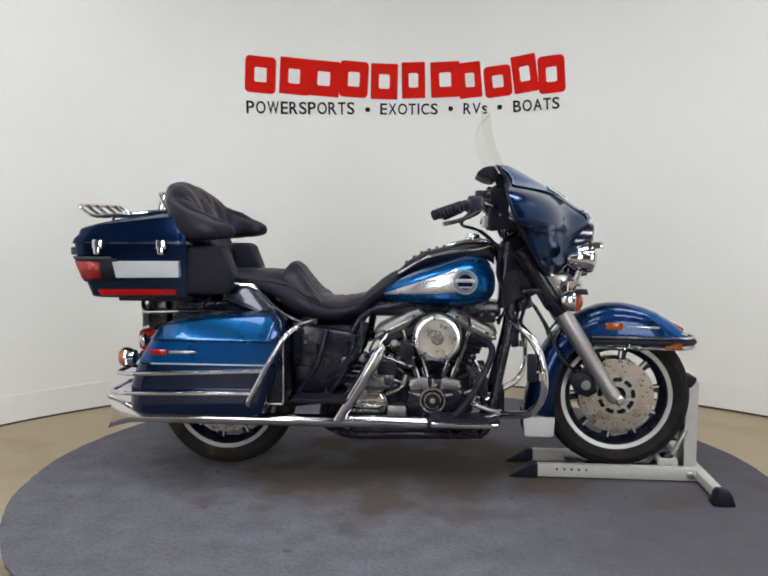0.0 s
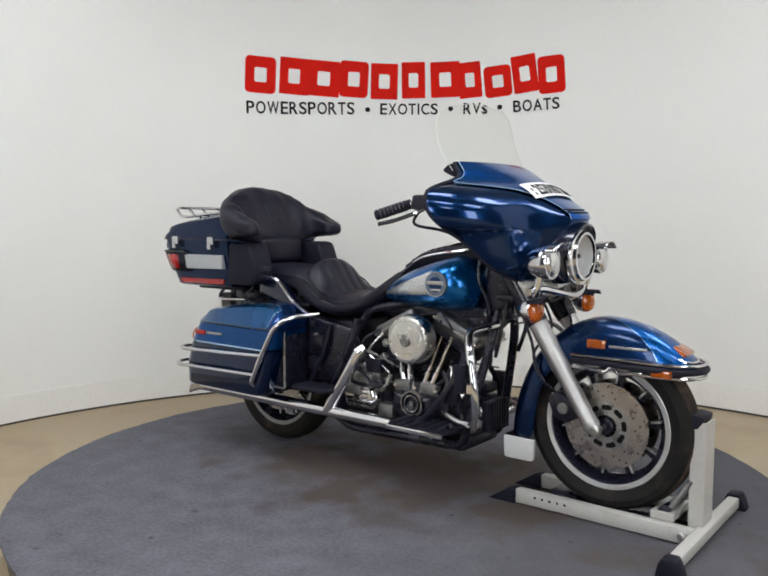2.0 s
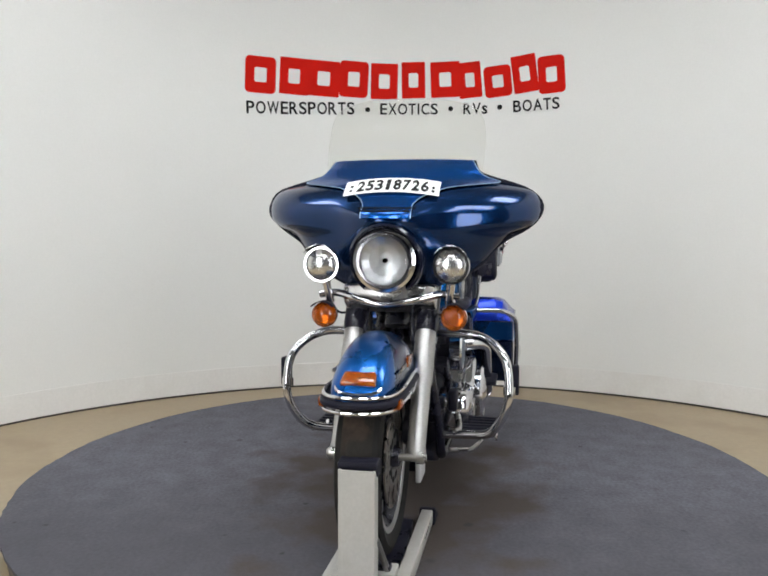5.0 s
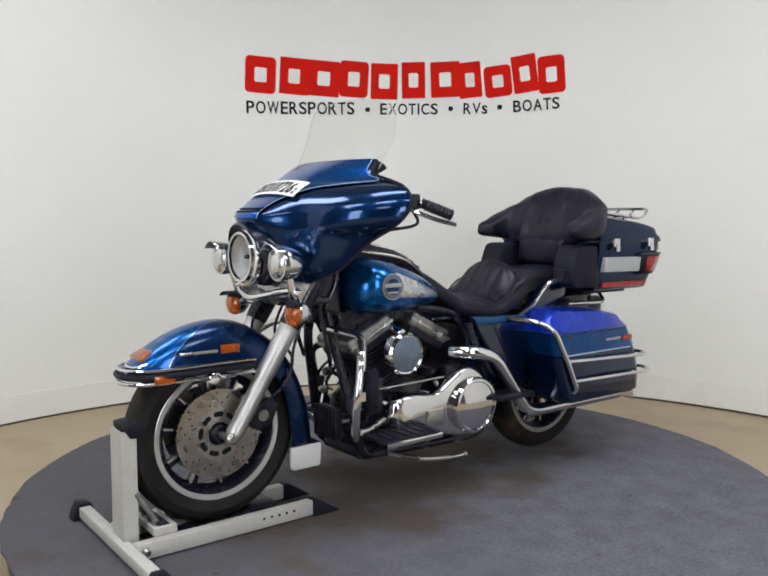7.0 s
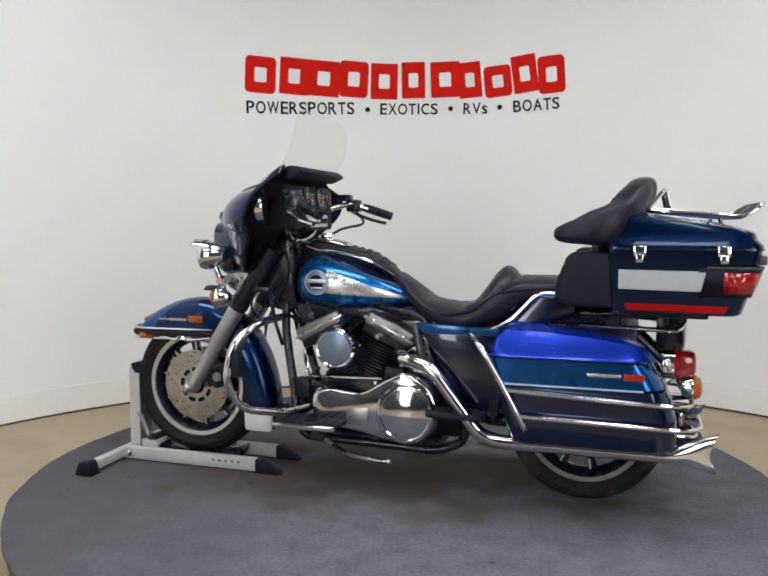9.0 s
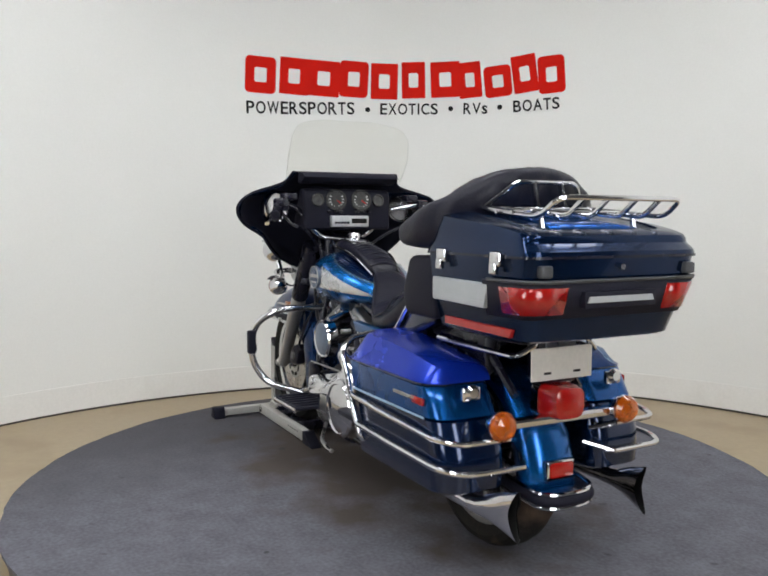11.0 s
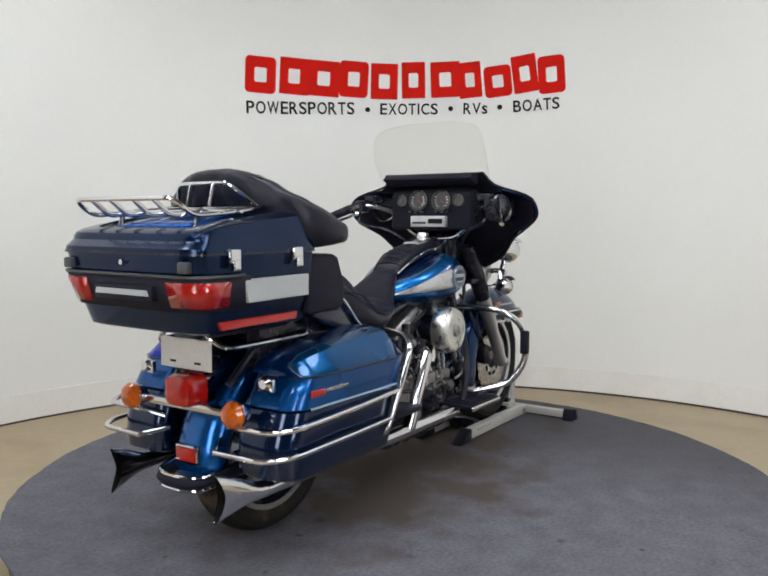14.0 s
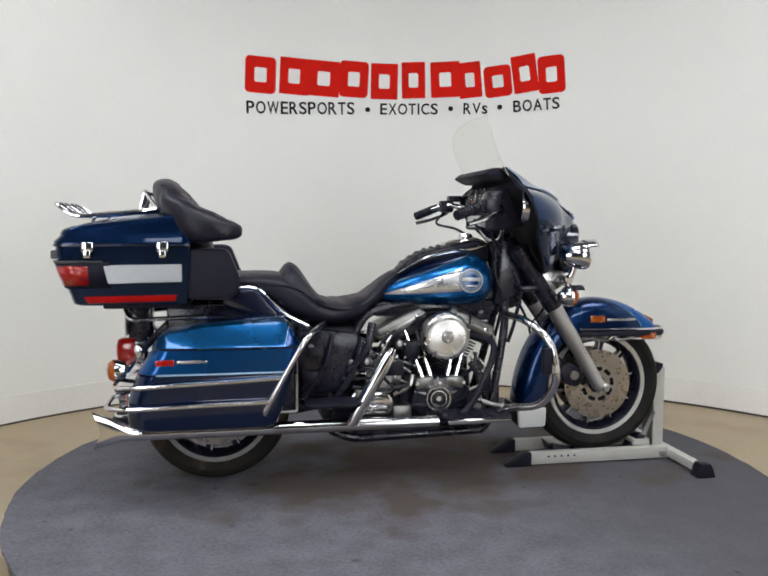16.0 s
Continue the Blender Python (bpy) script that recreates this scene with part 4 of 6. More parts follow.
def front_lamps():
    h = lamp("headlight", (0.780, 0, 0.945), 0.088, 0.046, M_CLEAR, "large round chrome headlight")
    part("trim_ring", lathe([(0.09, -0.05), (0.100, -0.045), (0.106, -0.02), (0.102, -0.004), (0.092, 0.0)], (0.780, 0, 0.945), "x", 48, closed=True), M_CHROME, h)
    for s in (-1, 1):
        sp = lamp("passing_lamp", (0.752, s * 0.213, 0.930), 0.058, 0.09, M_SILVERED, "round chrome passing lamp with a visor", 0.030)
        vis = []
        for t in np.linspace(0, 1, 5):
            vis.append([Vector((0.747 + 0.052 * t, s * 0.213 + 0.063 * math.sin(a), 0.930 + (0.063 + 0.004 * t) * math.cos(a))) for a in np.linspace(-0.95, 0.95, 13)])
        thick(part("visor", loft(vis, False, False), M_CHROME, sp, sharp=60), 0.002)
        part("stem", tube([(0.715, s * 0.211, 0.88), (0.69, s * 0.20, 0.80)], 0.014, 12), M_CHROME, sp)
        ts = piece("turn_signal", lathe([(0, -0.05), (0.02, -0.048), (0.04, -0.025), (0.044, 0.0), (0.042, 0.004), (0, 0.004)], (0.695, s * 0.219, 0.758), "x", 26), M_CHROME, "round amber front turn signal")
        part("lens", lathe([(0.042, 0.0), (0.043, 0.012), (0.034, 0.026), (0.016, 0.034), (0, 0.036)], (0.695, s * 0.219, 0.758), "x", 26), M_AMBER, ts, "amber lens")
        v2 = [[Vector((0.695 + 0.05 * t, s * 0.219 + 0.048 * math.sin(a), 0.758 + 0.048 * math.cos(a))) for a in np.linspace(-0.9, 0.9, 11)] for t in (0, 0.5, 1)]
        thick(part("visor", loft(v2, False, False), M_MATT, ts, sharp=60), 0.002)
        part("stem", tube([(0.675, s * 0.216, 0.78), (0.68, s * 0.205, 0.83)], 0.010, 10), M_CHROME, ts)
    bar = tube(smooth_path([(0.685, -0.235, 0.825), (0.70, -0.17, 0.832), (0.735, -0.09, 0.815), (0.745, 0, 0.80), (0.735, 0.09, 0.815), (0.70, 0.17, 0.832), (0.685, 0.235, 0.825)], 6), 0.013, 12)
    piece("light_bar", bar, M_CHROME, "curved chrome lamp bar")


def handlebar():
    pts = [(0.24, -0.37, 1.125), (0.31, -0.33, 1.15), (0.40, -0.22, 1.12), (0.43, -0.12, 1.00), (0.44, 0, 0.985), (0.43, 0.12, 1.00), (0.40, 0.22, 1.12), (0.31, 0.33, 1.15), (0.24, 0.37, 1.125)]
    h = piece("handlebar", tube(rounded_path(pts, 0.06), 0.0125, 12), M_CHROME, "chrome handlebar")
    for s in (-1, 1):
        a, b = Vector((0.168 if s > 0 else 0.142, s * 0.42, 1.092)), Vector((0.265, s * 0.365, 1.135))
        g = part("grip", tube([a, a.lerp(b, 0.05), a.lerp(b, 0.1), a.lerp(b, 0.5), a.lerp(b, 0.95), b], [0.017, 0.021, 0.018, 0.019, 0.018, 0.02], 14), M_MATT, h, "black ribbed rubber grip")
        for k in range(7):
            q = a.lerp(b, 0.15 + 0.11 * k)
            part("grip_rib", tube([q, a.lerp(b, 0.18 + 0.11 * k)], 0.0215, 14), M_BLACK, g)
        sw = part("switch_housing", box(-0.03, 0.035, -0.026, 0.026, -0.028, 0.028, 0.01), M_BLACK, h)
        sw.matrix_basis = Matrix.Translation((0.30, s * 0.345, 1.14))
        lv = part("lever", tube(smooth_path([(0.325, s * 0.335, 1.125), (0.30, s * 0.39, 1.10), (0.24, s * 0.425, 1.075), (0.18, s * 0.45, 1.06)], 5), [0.008] * 16, 8, 1.4), M_CHROME, h, "chrome control lever")
        part("reservoir", box(0.30, 0.36, s * 0.30 - 0.03, s * 0.30 + 0.03, 1.16, 1.19, 0.006), M_BLACK, h)
        part("cable", tube(smooth_path([(0.30, s * 0.35, 1.12), (0.25, s * 0.32, 1.06), (0.33, s * 0.22, 1.03), (0.42, s * 0.12, 0.95)], 5), 0.006, 8), M_BLACK, h)


def ring_section(x, zb, zt, w, p=2.4, n=28):
    return [Vector((x, y, z)) for y, z in oval(0, (zb + zt) / 2, w, (zt - zb) / 2, p, n)]


def tank():
    rows = [(-0.115, 0.752, 0.768, 0.02), (-0.085, 0.738, 0.785, 0.07), (-0.03, 0.727, 0.825, 0.115), (0.05, 0.718, 0.868, 0.158), (0.13, 0.711, 0.901, 0.185), (0.21, 0.708, 0.925, 0.200),
            (0.28, 0.710, 0.938, 0.203), (0.33, 0.718, 0.932, 0.193), (0.365, 0.735, 0.905, 0.165), (0.388, 0.765, 0.865, 0.115), (0.396, 0.80, 0.83, 0.04)]
    t = piece("fuel_tank", loft([ring_section(*r, 2.4, 40) for r in densify(rows)]), M_TANK, "blue two-tone fuel tank with silver flash", sharp=75)
    for s in (-1, 1):
        em = part("emblem", lathe([(0, s * 0.007), (0.040, s * 0.006), (0.048, s * 0.004), (0.050, s * -0.004), (0, s * -0.004)], (0.268, s * 0.203, 0.828), "y", 36), M_EMBLEM, t, "round grey-blue tank emblem")
        part("emblem_ring", lathe([(0.046, s * 0.006), (0.049, s * 0.006), (0.049, s * 0.0085), (0.046, s * 0.0085)], (0.268, s * 0.203, 0.828), "y", 36, closed=True), M_SLIDER, em)
        part("emblem_field", lathe([(0, s * 0.0065), (0.03, s * 0.0065), (0.03, s * 0.008), (0, s * 0.008)], (0.268, s * 0.203, 0.828), "y", 30), M_NAVY, em)
        part("emblem_bar", box(0.228, 0.308, s * 0.209, s * 0.2125, 0.826, 0.841, 0.002), M_SLIDER, em)
        part("emblem_bar", box(0.243, 0.293, s * 0.209, s * 0.2125, 0.803, 0.810, 0.002), M_SLIDER, em)
    rows = [(-0.01, 0.83, 0.868, 0.05), (0.03, 0.85, 0.905, 0.065), (0.10, 0.88, 0.945, 0.07), (0.20, 0.90, 0.968, 0.07), (0.30, 0.91, 0.985, 0.068), (0.36, 0.91, 0.985, 0.06), (0.39, 0.89, 0.96, 0.045)]
    c = piece("console", loft([ring_section(*r, 3.2) for r in rows]), M_LEATHER, "black padded tank console", sharp=60)
    part("console_plate", loft([ring_section(x, zt - 0.005, zt + 0.012, w, 3) for x, zt, w in ((0.20, 0.968, 0.04), (0.26, 0.982, 0.052), (0.33, 0.992, 0.052), (0.38, 0.975, 0.04))]), M_CHROME, c, "chrome console plate")
    part("filler_cap", lathe([(0, 0.028), (0.024, 0.026), (0.03, 0.018), (0.032, 0.0), (0, 0.0)], (0.30, 0, 0.992), "z", 24), M_CHROME, c)
    for k in range(7):
        x = 0.02 + 0.032 * k
        z = spread([(-0.01, 0.868), (0.03, 0.905), (0.10, 0.945), (0.20, 0.968), (0.3, 0.985)], x)
        part("pleat", tube(smooth_path([(x, -0.06, z - 0.012), (x, 0, z + 0.002), (x, 0.06, z - 0.012)], 4), 0.007, 8), M_LEATHER, c)
    for s in (-1, 1):
        part("chrome_edge", tube(smooth_path([(-0.01, s * 0.062, 0.85), (0.1, s * 0.085, 0.915), (0.2, s * 0.088, 0.94), (0.31, s * 0.082, 0.955), (0.40, s * 0.06, 0.98)], 5), 0.006, 8), M_CHROME, c)


def seat():
    top = [(0.0, 0.858), (-0.02, 0.864), (-0.066, 0.838), (-0.12, 0.795), (-0.172, 0.758), (-0.258, 0.745), (-0.33, 0.752), (-0.387, 0.78), (-0.43, 0.815), (-0.47, 0.845), (-0.51, 0.858), (-0.56, 0.862), (-0.647, 0.862), (-0.734, 0.866), (-0.82, 0.868), (-0.85, 0.86)]
    bot = [(0.0, 0.825), (-0.02, 0.80), (-0.066, 0.75), (-0.12, 0.708), (-0.172, 0.675), (-0.258, 0.648), (-0.33, 0.65), (-0.387, 0.66), (-0.429, 0.668), (-0.462, 0.685), (-0.505, 0.72), (-0.56, 0.745), (-0.647, 0.765), (-0.734, 0.77), (-0.82, 0.78), (-0.85, 0.79)]
    W = [0.05, 0.065, 0.085, 0.115, 0.15, 0.185, 0.195, 0.195, 0.19, 0.185, 0.18, 0.175, 0.17, 0.165, 0.16, 0.14]
    rows = densify([(x, zb, zt, w) for (x, zt), (_, zb), w in zip(top, bot, W)], 6)
    rings = []
    for x, zb, zt, w in rows:
        ring = ring_section(x, zb, zt, w, 2.9, 48)
        for v in ring:
            # stitched cross pleats in the rider's hollow, soft wrinkles elsewhere
            if v.z > (zb + zt) / 2:
                if -0.345 < x < -0.16:
                    v.z += 0.006 * abs(math.sin(math.pi * (x + 0.16) / 0.046)) * max(0, 1 - (v.y / 0.14) ** 4) - 0.003
                v.z += 0.003 * noise.noise(v * 22)
        rings.append(ring)
    s = piece("seat", loft(rings), M_LEATHER, "black leather two-up seat with a rider bolster", sharp=75)
    # puffed half-round bolster behind the rider
    rings = []
    for y in np.linspace(-0.172, 0.172, 57):
        h = max(0.02, 1 - (abs(y) / 0.172) ** 2.4) ** 0.5
        puff = 0.006 * abs(math.cos(math.pi * y / 0.058)) * h
        prof = [(-0.325, 0.735), (-0.345, 0.758), (-0.375, 0.755 + 0.04 * h + puff), (-0.405, 0.755 + 0.085 * h + puff), (-0.43, 0.755 + 0.12 * h + puff), (-0.455, 0.755 + 0.142 * h), (-0.478, 0.755 + 0.138 * h), (-0.498, 0.755 + 0.115 * h), (-0.515, 0.755 + 0.08 * h), (-0.51, 0.74)]
        rings.append([Vector((x - (puff if 0 < i < 5 else 0) * -0.6, y, z)) for i, (x, z) in enumerate(densify(prof, 3))])
    part("bolster", loft(rings), M_LEATHER, s, "half-round pleated rider bolster", sharp=75)
    for sd in (-1, 1):
        part("welt", tube(smooth_path([(-0.07, sd * 0.088, 0.80), (-0.16, sd * 0.14, 0.735), (-0.26, sd * 0.182, 0.715), (-0.36, sd * 0.19, 0.745), (-0.44, sd * 0.19, 0.80), (-0.55, sd * 0.175, 0.82), (-0.7, sd * 0.168, 0.83)], 4), 0.004, 6), M_LEATHER, s)
        part("seat_skirt", prism([(-0.735, 0.802), (-0.605, 0.804), (-0.50, 0.692), (-0.46, 0.655), (-0.66, 0.712), (-0.73, 0.74)], sd * 0.155, sd * 0.208, "y", 0.012, 3), M_MIDNIGHT, s, "dark blue panel under the passenger seat")
        part("grab_rail", tube(rounded_path([(-0.40, sd * 0.20, 0.652), (-0.495, sd * 0.215, 0.70), (-0.60, sd * 0.216, 0.812), (-0.74, sd * 0.215, 0.806)], 0.04), 0.008, 10), M_CHROME, s, "chrome passenger grab rail")


def backrest():
    half = [(-0.668, 0.262, 1.016, 1.042, 0.008), (-0.676, 0.266, 1.006, 1.056, 0.028), (-0.70, 0.273, 0.998, 1.074, 0.044), (-0.75, 0.278, 0.994, 1.098, 0.048), (-0.81, 0.270, 0.988, 1.130, 0.055),
            (-0.85, 0.236, 0.984, 1.166, 0.06), (-0.862, 0.165, 0.965, 1.208, 0.064), (-0.866, 0.085, 0.958, 1.230, 0.066)]
    path = densify([(x, -y, a, c, t) for x, y, a, c, t in half] + [(-0.867, 0, 0.956, 1.236, 0.066)] + half[::-1], 4)
    rows = []
    for i, (x, y, zb, zt, th) in enumerate(path):
        p, q = path[max(0, i - 1)], path[min(len(path) - 1, i + 1)]
        d = Vector((q[0] - p[0], q[1] - p[1], 0)).normalized()
        nrm = Vector((-d.y, d.x, 0))
        rows.append([Vector((x, y, 0)) + nrm * (u * th) + Vector((0, 0, v)) - Vector((0.45 * (v - 1.02) * min(1, th / 0.066) ** 3, 0, 0)) for u, v in [(o[0], o[1]) for o in oval(0, (zb + zt) / 2, 1, (zt - zb) / 2, 2.8, 40)]])
        for v in rows[-1]:
            v += Vector((0.012, 0, 0.004)) * noise.noise(Vector((v.x * 9, v.y * 20, v.z * 11))) + Vector((0.005, 0, 0.003)) * noise.noise(Vector((v.x * 30, v.y * 45, v.z * 20)))
    b = piece("backrest", loft(rows), M_LEATHER, "black leather wraparound passenger backrest with armrests", sharp=75)
    for s in (-1, 1):
        for k in (0, 1):
            part("button", lathe([(0, 0.006), (0.008, 0.004), (0.009, -0.006), (0, -0.006)], (-0.862, s * (0.05 + 0.09 * k), 1.15), "x", 10), M_LEATHER, b)
            part("pleat_line", tube(smooth_path([(-0.822, s * (0.05 + 0.09 * k), 1.06), (-0.843, s * (0.05 + 0.09 * k), 1.11), (-0.863, s * (0.05 + 0.09 * k), 1.15), (-0.897, s * (0.05 + 0.09 * k) * 0.9, 1.195)], 4), 0.004, 6), M_LEATHER, b)
        part("seam_welt", tube(smooth_path([(-0.875, s * 0.285, 1.0), (-0.90, s * 0.275, 1.06), (-0.93, s * 0.24, 1.12)], 4), 0.004, 6), M_LEATHER, b)
    part("lower_pad", box(-0.90, -0.775, -0.14, 0.14, 0.865, 0.995, 0.032, 4), M_LEATHER, b, "small padded lumbar cushion")
    for s in (-1, 1):
        pod = [(-0.86, 0.775), (-0.70, 0.775), (-0.672, 0.80), (-0.668, 0.86), (-0.705, 0.955), (-0.73, 0.966), (-0.85, 0.966)]
        pd = piece("speaker_pod", prism(pod, s * 0.17, s * 0.288, "y", 0.016, 3), M_MATT, "black passenger speaker pod")
        part("speaker_grille", box(-0.672, -0.664, s * 0.19, s * 0.27, 0.80, 0.86, 0.003), M_BLACK, pd)


M_CHARCOAL = mat("charcoal_plastic", (0.045, 0.047, 0.053), 0.4, 0.0, 0.2, 12, 200, 0.1)


def top_case():
    def ring(x0, x1, hy, z, cut=0.05):
        # plan outline with cut rear corners
        q = [(x1, -hy + 0.01), (x1, hy - 0.01), (x1 - 0.015, hy), (x0 + cut * 1.2, hy), (x0 + cut * 0.45, hy - cut * 0.12), (x0 + cut * 0.2, hy - cut * 0.5), (x0, hy - cut * 1.1), (x0, -hy + cut * 1.1), (x0 + cut * 0.2, -hy + cut * 0.5), (x0 + cut * 0.45, -hy + cut * 0.12), (x0 + cut * 1.2, -hy), (x1 - 0.015, -hy)]
        for _ in range(2):
            q = [p for i in range(len(q)) for p in ((q[i][0] * 0.75 + q[(i + 1) % len(q)][0] * 0.25, q[i][1] * 0.75 + q[(i + 1) % len(q)][1] * 0.25),
                                                    (q[i][0] * 0.25 + q[(i + 1) % len(q)][0] * 0.75, q[i][1] * 0.25 + q[(i + 1) % len(q)][1] * 0.75))]
        return [Vector((x, y, z)) for x, y in q]
    body = piece("top_case", loft([ring(-1.272, -0.865, 0.252, 0.754), ring(-1.284, -0.855, 0.262, 0.760), ring(-1.303, -0.85, 0.277, 0.825), ring(-1.326, -0.845, 0.292, 0.90), ring(-1.337, -0.843, 0.300, 0.978)]), M_DARKBOX, "dark blue touring top case", sharp=25)
    lid0, lid1, lid2 = ring(-1.340, -0.842, 0.307, 0.983), ring(-1.338, -0.842, 0.305, 0.996), ring(-1.318, -0.845, 0.297, 1.016)

    def cap(k, dz):
        return [Vector((-1.06 + (v.x + 1.06) * (1 - 0.22 * k), v.y * (1 - 0.30 * k), 1.016 + dz + (0.010 * min(1, max(0, (v.x + 1.31) / 0.10)) + 0.046 * min(1, max(0, (v.x + 1.31) / 0.44))) * min(1, dz / 0.02))) for v in lid2]
    tops = [cap(0.02, 0.010), cap(0.10, 0.020), cap(0.30, 0.028), cap(0.8, 0.036), cap(0.86, 0.033)]
    lid = part("lid", loft([lid0, lid1, lid2] + tops), M_DARKBOX, body, "dark blue domed lid", sharp=30)
    part("seam", loft([ring(-1.342, -0.841, 0.308, 0.9775), ring(-1.342, -0.841, 0.308, 0.9845)]), M_BLACK, body)
    # dark lamp band round the rear
    def band(z0, z1, off, x_end, y_in=None):
        rows = []
        for z in (z0, z1):
            k = (z - 0.825) / 0.075
            x0, hy = -1.303 - 0.023 * k - off, 0.279 + 0.016 * k + off
            cut = 0.05
            half = [(x_end, hy), (x0 + cut * 1.2, hy), (x0 + cut * 0.45, hy - cut * 0.12), (x0 + cut * 0.2, hy - cut * 0.5), (x0, hy - cut * 1.1)]
            if y_in is None:
                rows.append([Vector((x, -y, z)) for x, y in half] + [Vector((x, y, z)) for x, y in half[::-1]])
            else:
                half = half + [(x0, y_in)]
                rows.append([Vector((x, y, z)) for x, y in half])
        return rows
    r = band(0.822, 0.918, 0.004, -1.135)
    thick(part("lamp_band", loft(r, False, False), M_MATT, body, "charcoal plastic band", sharp=25), 0.006, 0)
    thick(part("band_ledge", loft(band(0.916, 0.924, 0.006, -1.16), False, False), M_CHARCOAL, body, "grey ledge over the lamps", sharp=25), 0.007, 0)
    top = [[Vector((x, t * (0.150 - 0.02 * k), spread([(-1.31, 1.040), (-1.20, 1.064), (-0.90, 1.104)], x) - 0.004)) for t in np.linspace(-1, 1, 9)] for k, x in enumerate((-1.235, -1.15, -1.02, -0.95))]
    thick(part("lid_panel", loft(top, False, False), M_CENTRE, body, "raised blue panel on the lid", sharp=60), 0.014, 0)
    for s in (-1, 1):
        rr = [[Vector((v.x, v.y * s, v.z)) for v in row] for row in band(0.834, 0.905, 0.006, -1.212, 0.175)]
        thick(part("tail_lamp", loft(rr, False, False), M_REDLENS, body, "wraparound red lamp", sharp=25), 0.009, 0)
        pan = part("side_panel", prism([(-1.158, 0.907), (-0.878, 0.909), (-0.879, 0.843), (-1.142, 0.839)], s * 0.276, s * 0.303, "y", 0.002, 1), M_SILVER, body, "ribbed silver side panel")
        for k in range(8):
            part("rib", box(-1.145, -0.882, s * 0.300, s * 0.3045, 0.8465 + 0.0078 * k, 0.8495 + 0.0078 * k), M_SILVER, pan, flat=True)
        part("lower_reflector", prism([(-1.235, 0.79), (-0.90, 0.793), (-0.905, 0.768), (-1.22, 0.764)], s * 0.250, s * 0.275, "y", 0.003, 1), M_REDLENS, body, "long red reflector strip")
        for x in (-1.21, -0.945):
            la = part("latch", box(x - 0.022, x + 0.022, s * 0.297, s * 0.321, 0.955, 0.995, 0.006), M_CHROME, body, "chrome latch")
            part("latch_tongue", box(x - 0.013, x + 0.013, s * 0.311, s * 0.328, 0.935, 0.965, 0.004), M_CHROME, la)
        part("hinge", box(-1.347, -1.32, s * 0.252 - 0.018, s * 0.252 + 0.018, 0.930, 0.962, 0.006), M_CHARCOAL, body)
    part("badge_plate", box(-1.343, -1.32, -0.125, 0.125, 0.848, 0.892, 0.003), M_MATT, body)
    # maker's script as a plain silver bar
    part("script_bar", prism([(-0.115, 0.863), (0.118, 0.863), (0.112, 0.879), (-0.108, 0.879)], -1.3465, -1.3425, "x"), M_SILVER, body)
    part("lock", lathe([(0, -0.006), (0.008, -0.006), (0.009, 0.01), (0, 0.01)], (-1.34, 0, 0.955), "x", 14), M_CHROME, body)
    part("underside_tray", box(-1.18, -0.86, -0.2, 0.2, 0.735, 0.758, 0.006), M_MATT, body)


def luggage_rack():
    half = [(-0.93, 0.165, 1.118), (-1.02, 0.212, 1.108), (-1.16, 0.224, 1.095), (-1.275, 0.222, 1.086), (-1.338, 0.215, 1.134)]
    r = piece("luggage_rack", tube(rounded_path([(x, -y, z) for x, y, z in half] + half[::-1], 0.035), 0.0072, 10), M_CHROME, "chrome tubular luggage rack")
    # inner frame, lower than the raised rear bar
    part("inner_frame", tube(rounded_path([(-0.93, -0.165, 1.118), (-1.19, -0.17, 1.098), (-1.215, -0.10, 1.097), (-1.215, 0.10, 1.097), (-1.19, 0.17, 1.098), (-0.93, 0.165, 1.118)], 0.03), 0.006, 10), M_CHROME, r)
    part("front_hoop", tube(rounded_path([(-0.97, -0.185, 1.112), (-1.03, -0.11, 1.188), (-1.03, 0.11, 1.188), (-0.97, 0.185, 1.112)], 0.03), 0.007, 10), M_CHROME, r)
    for y in (-0.05, 0.05):
        part("upright_strap", tube([(-1.03, y, 1.187), (-1.05, y, 1.108)], 0.012, 8, 0.45), M_CHROME, r)
    for y in (-0.135, -0.05, 0.05, 0.135):
        part("slat", tube(rounded_path([(-0.93, y, 1.119), (-1.20, y, 1.094), (-1.278, y, 1.087), (-1.338, y, 1.134)], 0.02), 0.0085, 8, 0.5), M_CHROME, r)
    for s in (-1, 1):
        for x in (-1.10, -1.17):
            part("side_strap", tube([(x, s * 0.17, 1.101), (x, s * 0.236, 1.098)], 0.0045, 8), M_CHROME, r)
        part("foot", tube([(-1.205, s * 0.165, 1.098), (-1.215, s * 0.165, 1.05)], 0.008, 8), M_CHROME, r)
        part("foot", tube([(-0.94, s * 0.15, 1.118), (-0.94, s * 0.15, 1.085)], 0.008, 8), M_CHROME, r)
    for x, z in ((-0.93, 1.118), (-1.07, 1.108)):
        part("cross_bar", tube([(x, -0.165, z), (x, 0.165, z)], 0.006, 8), M_CHROME, r)


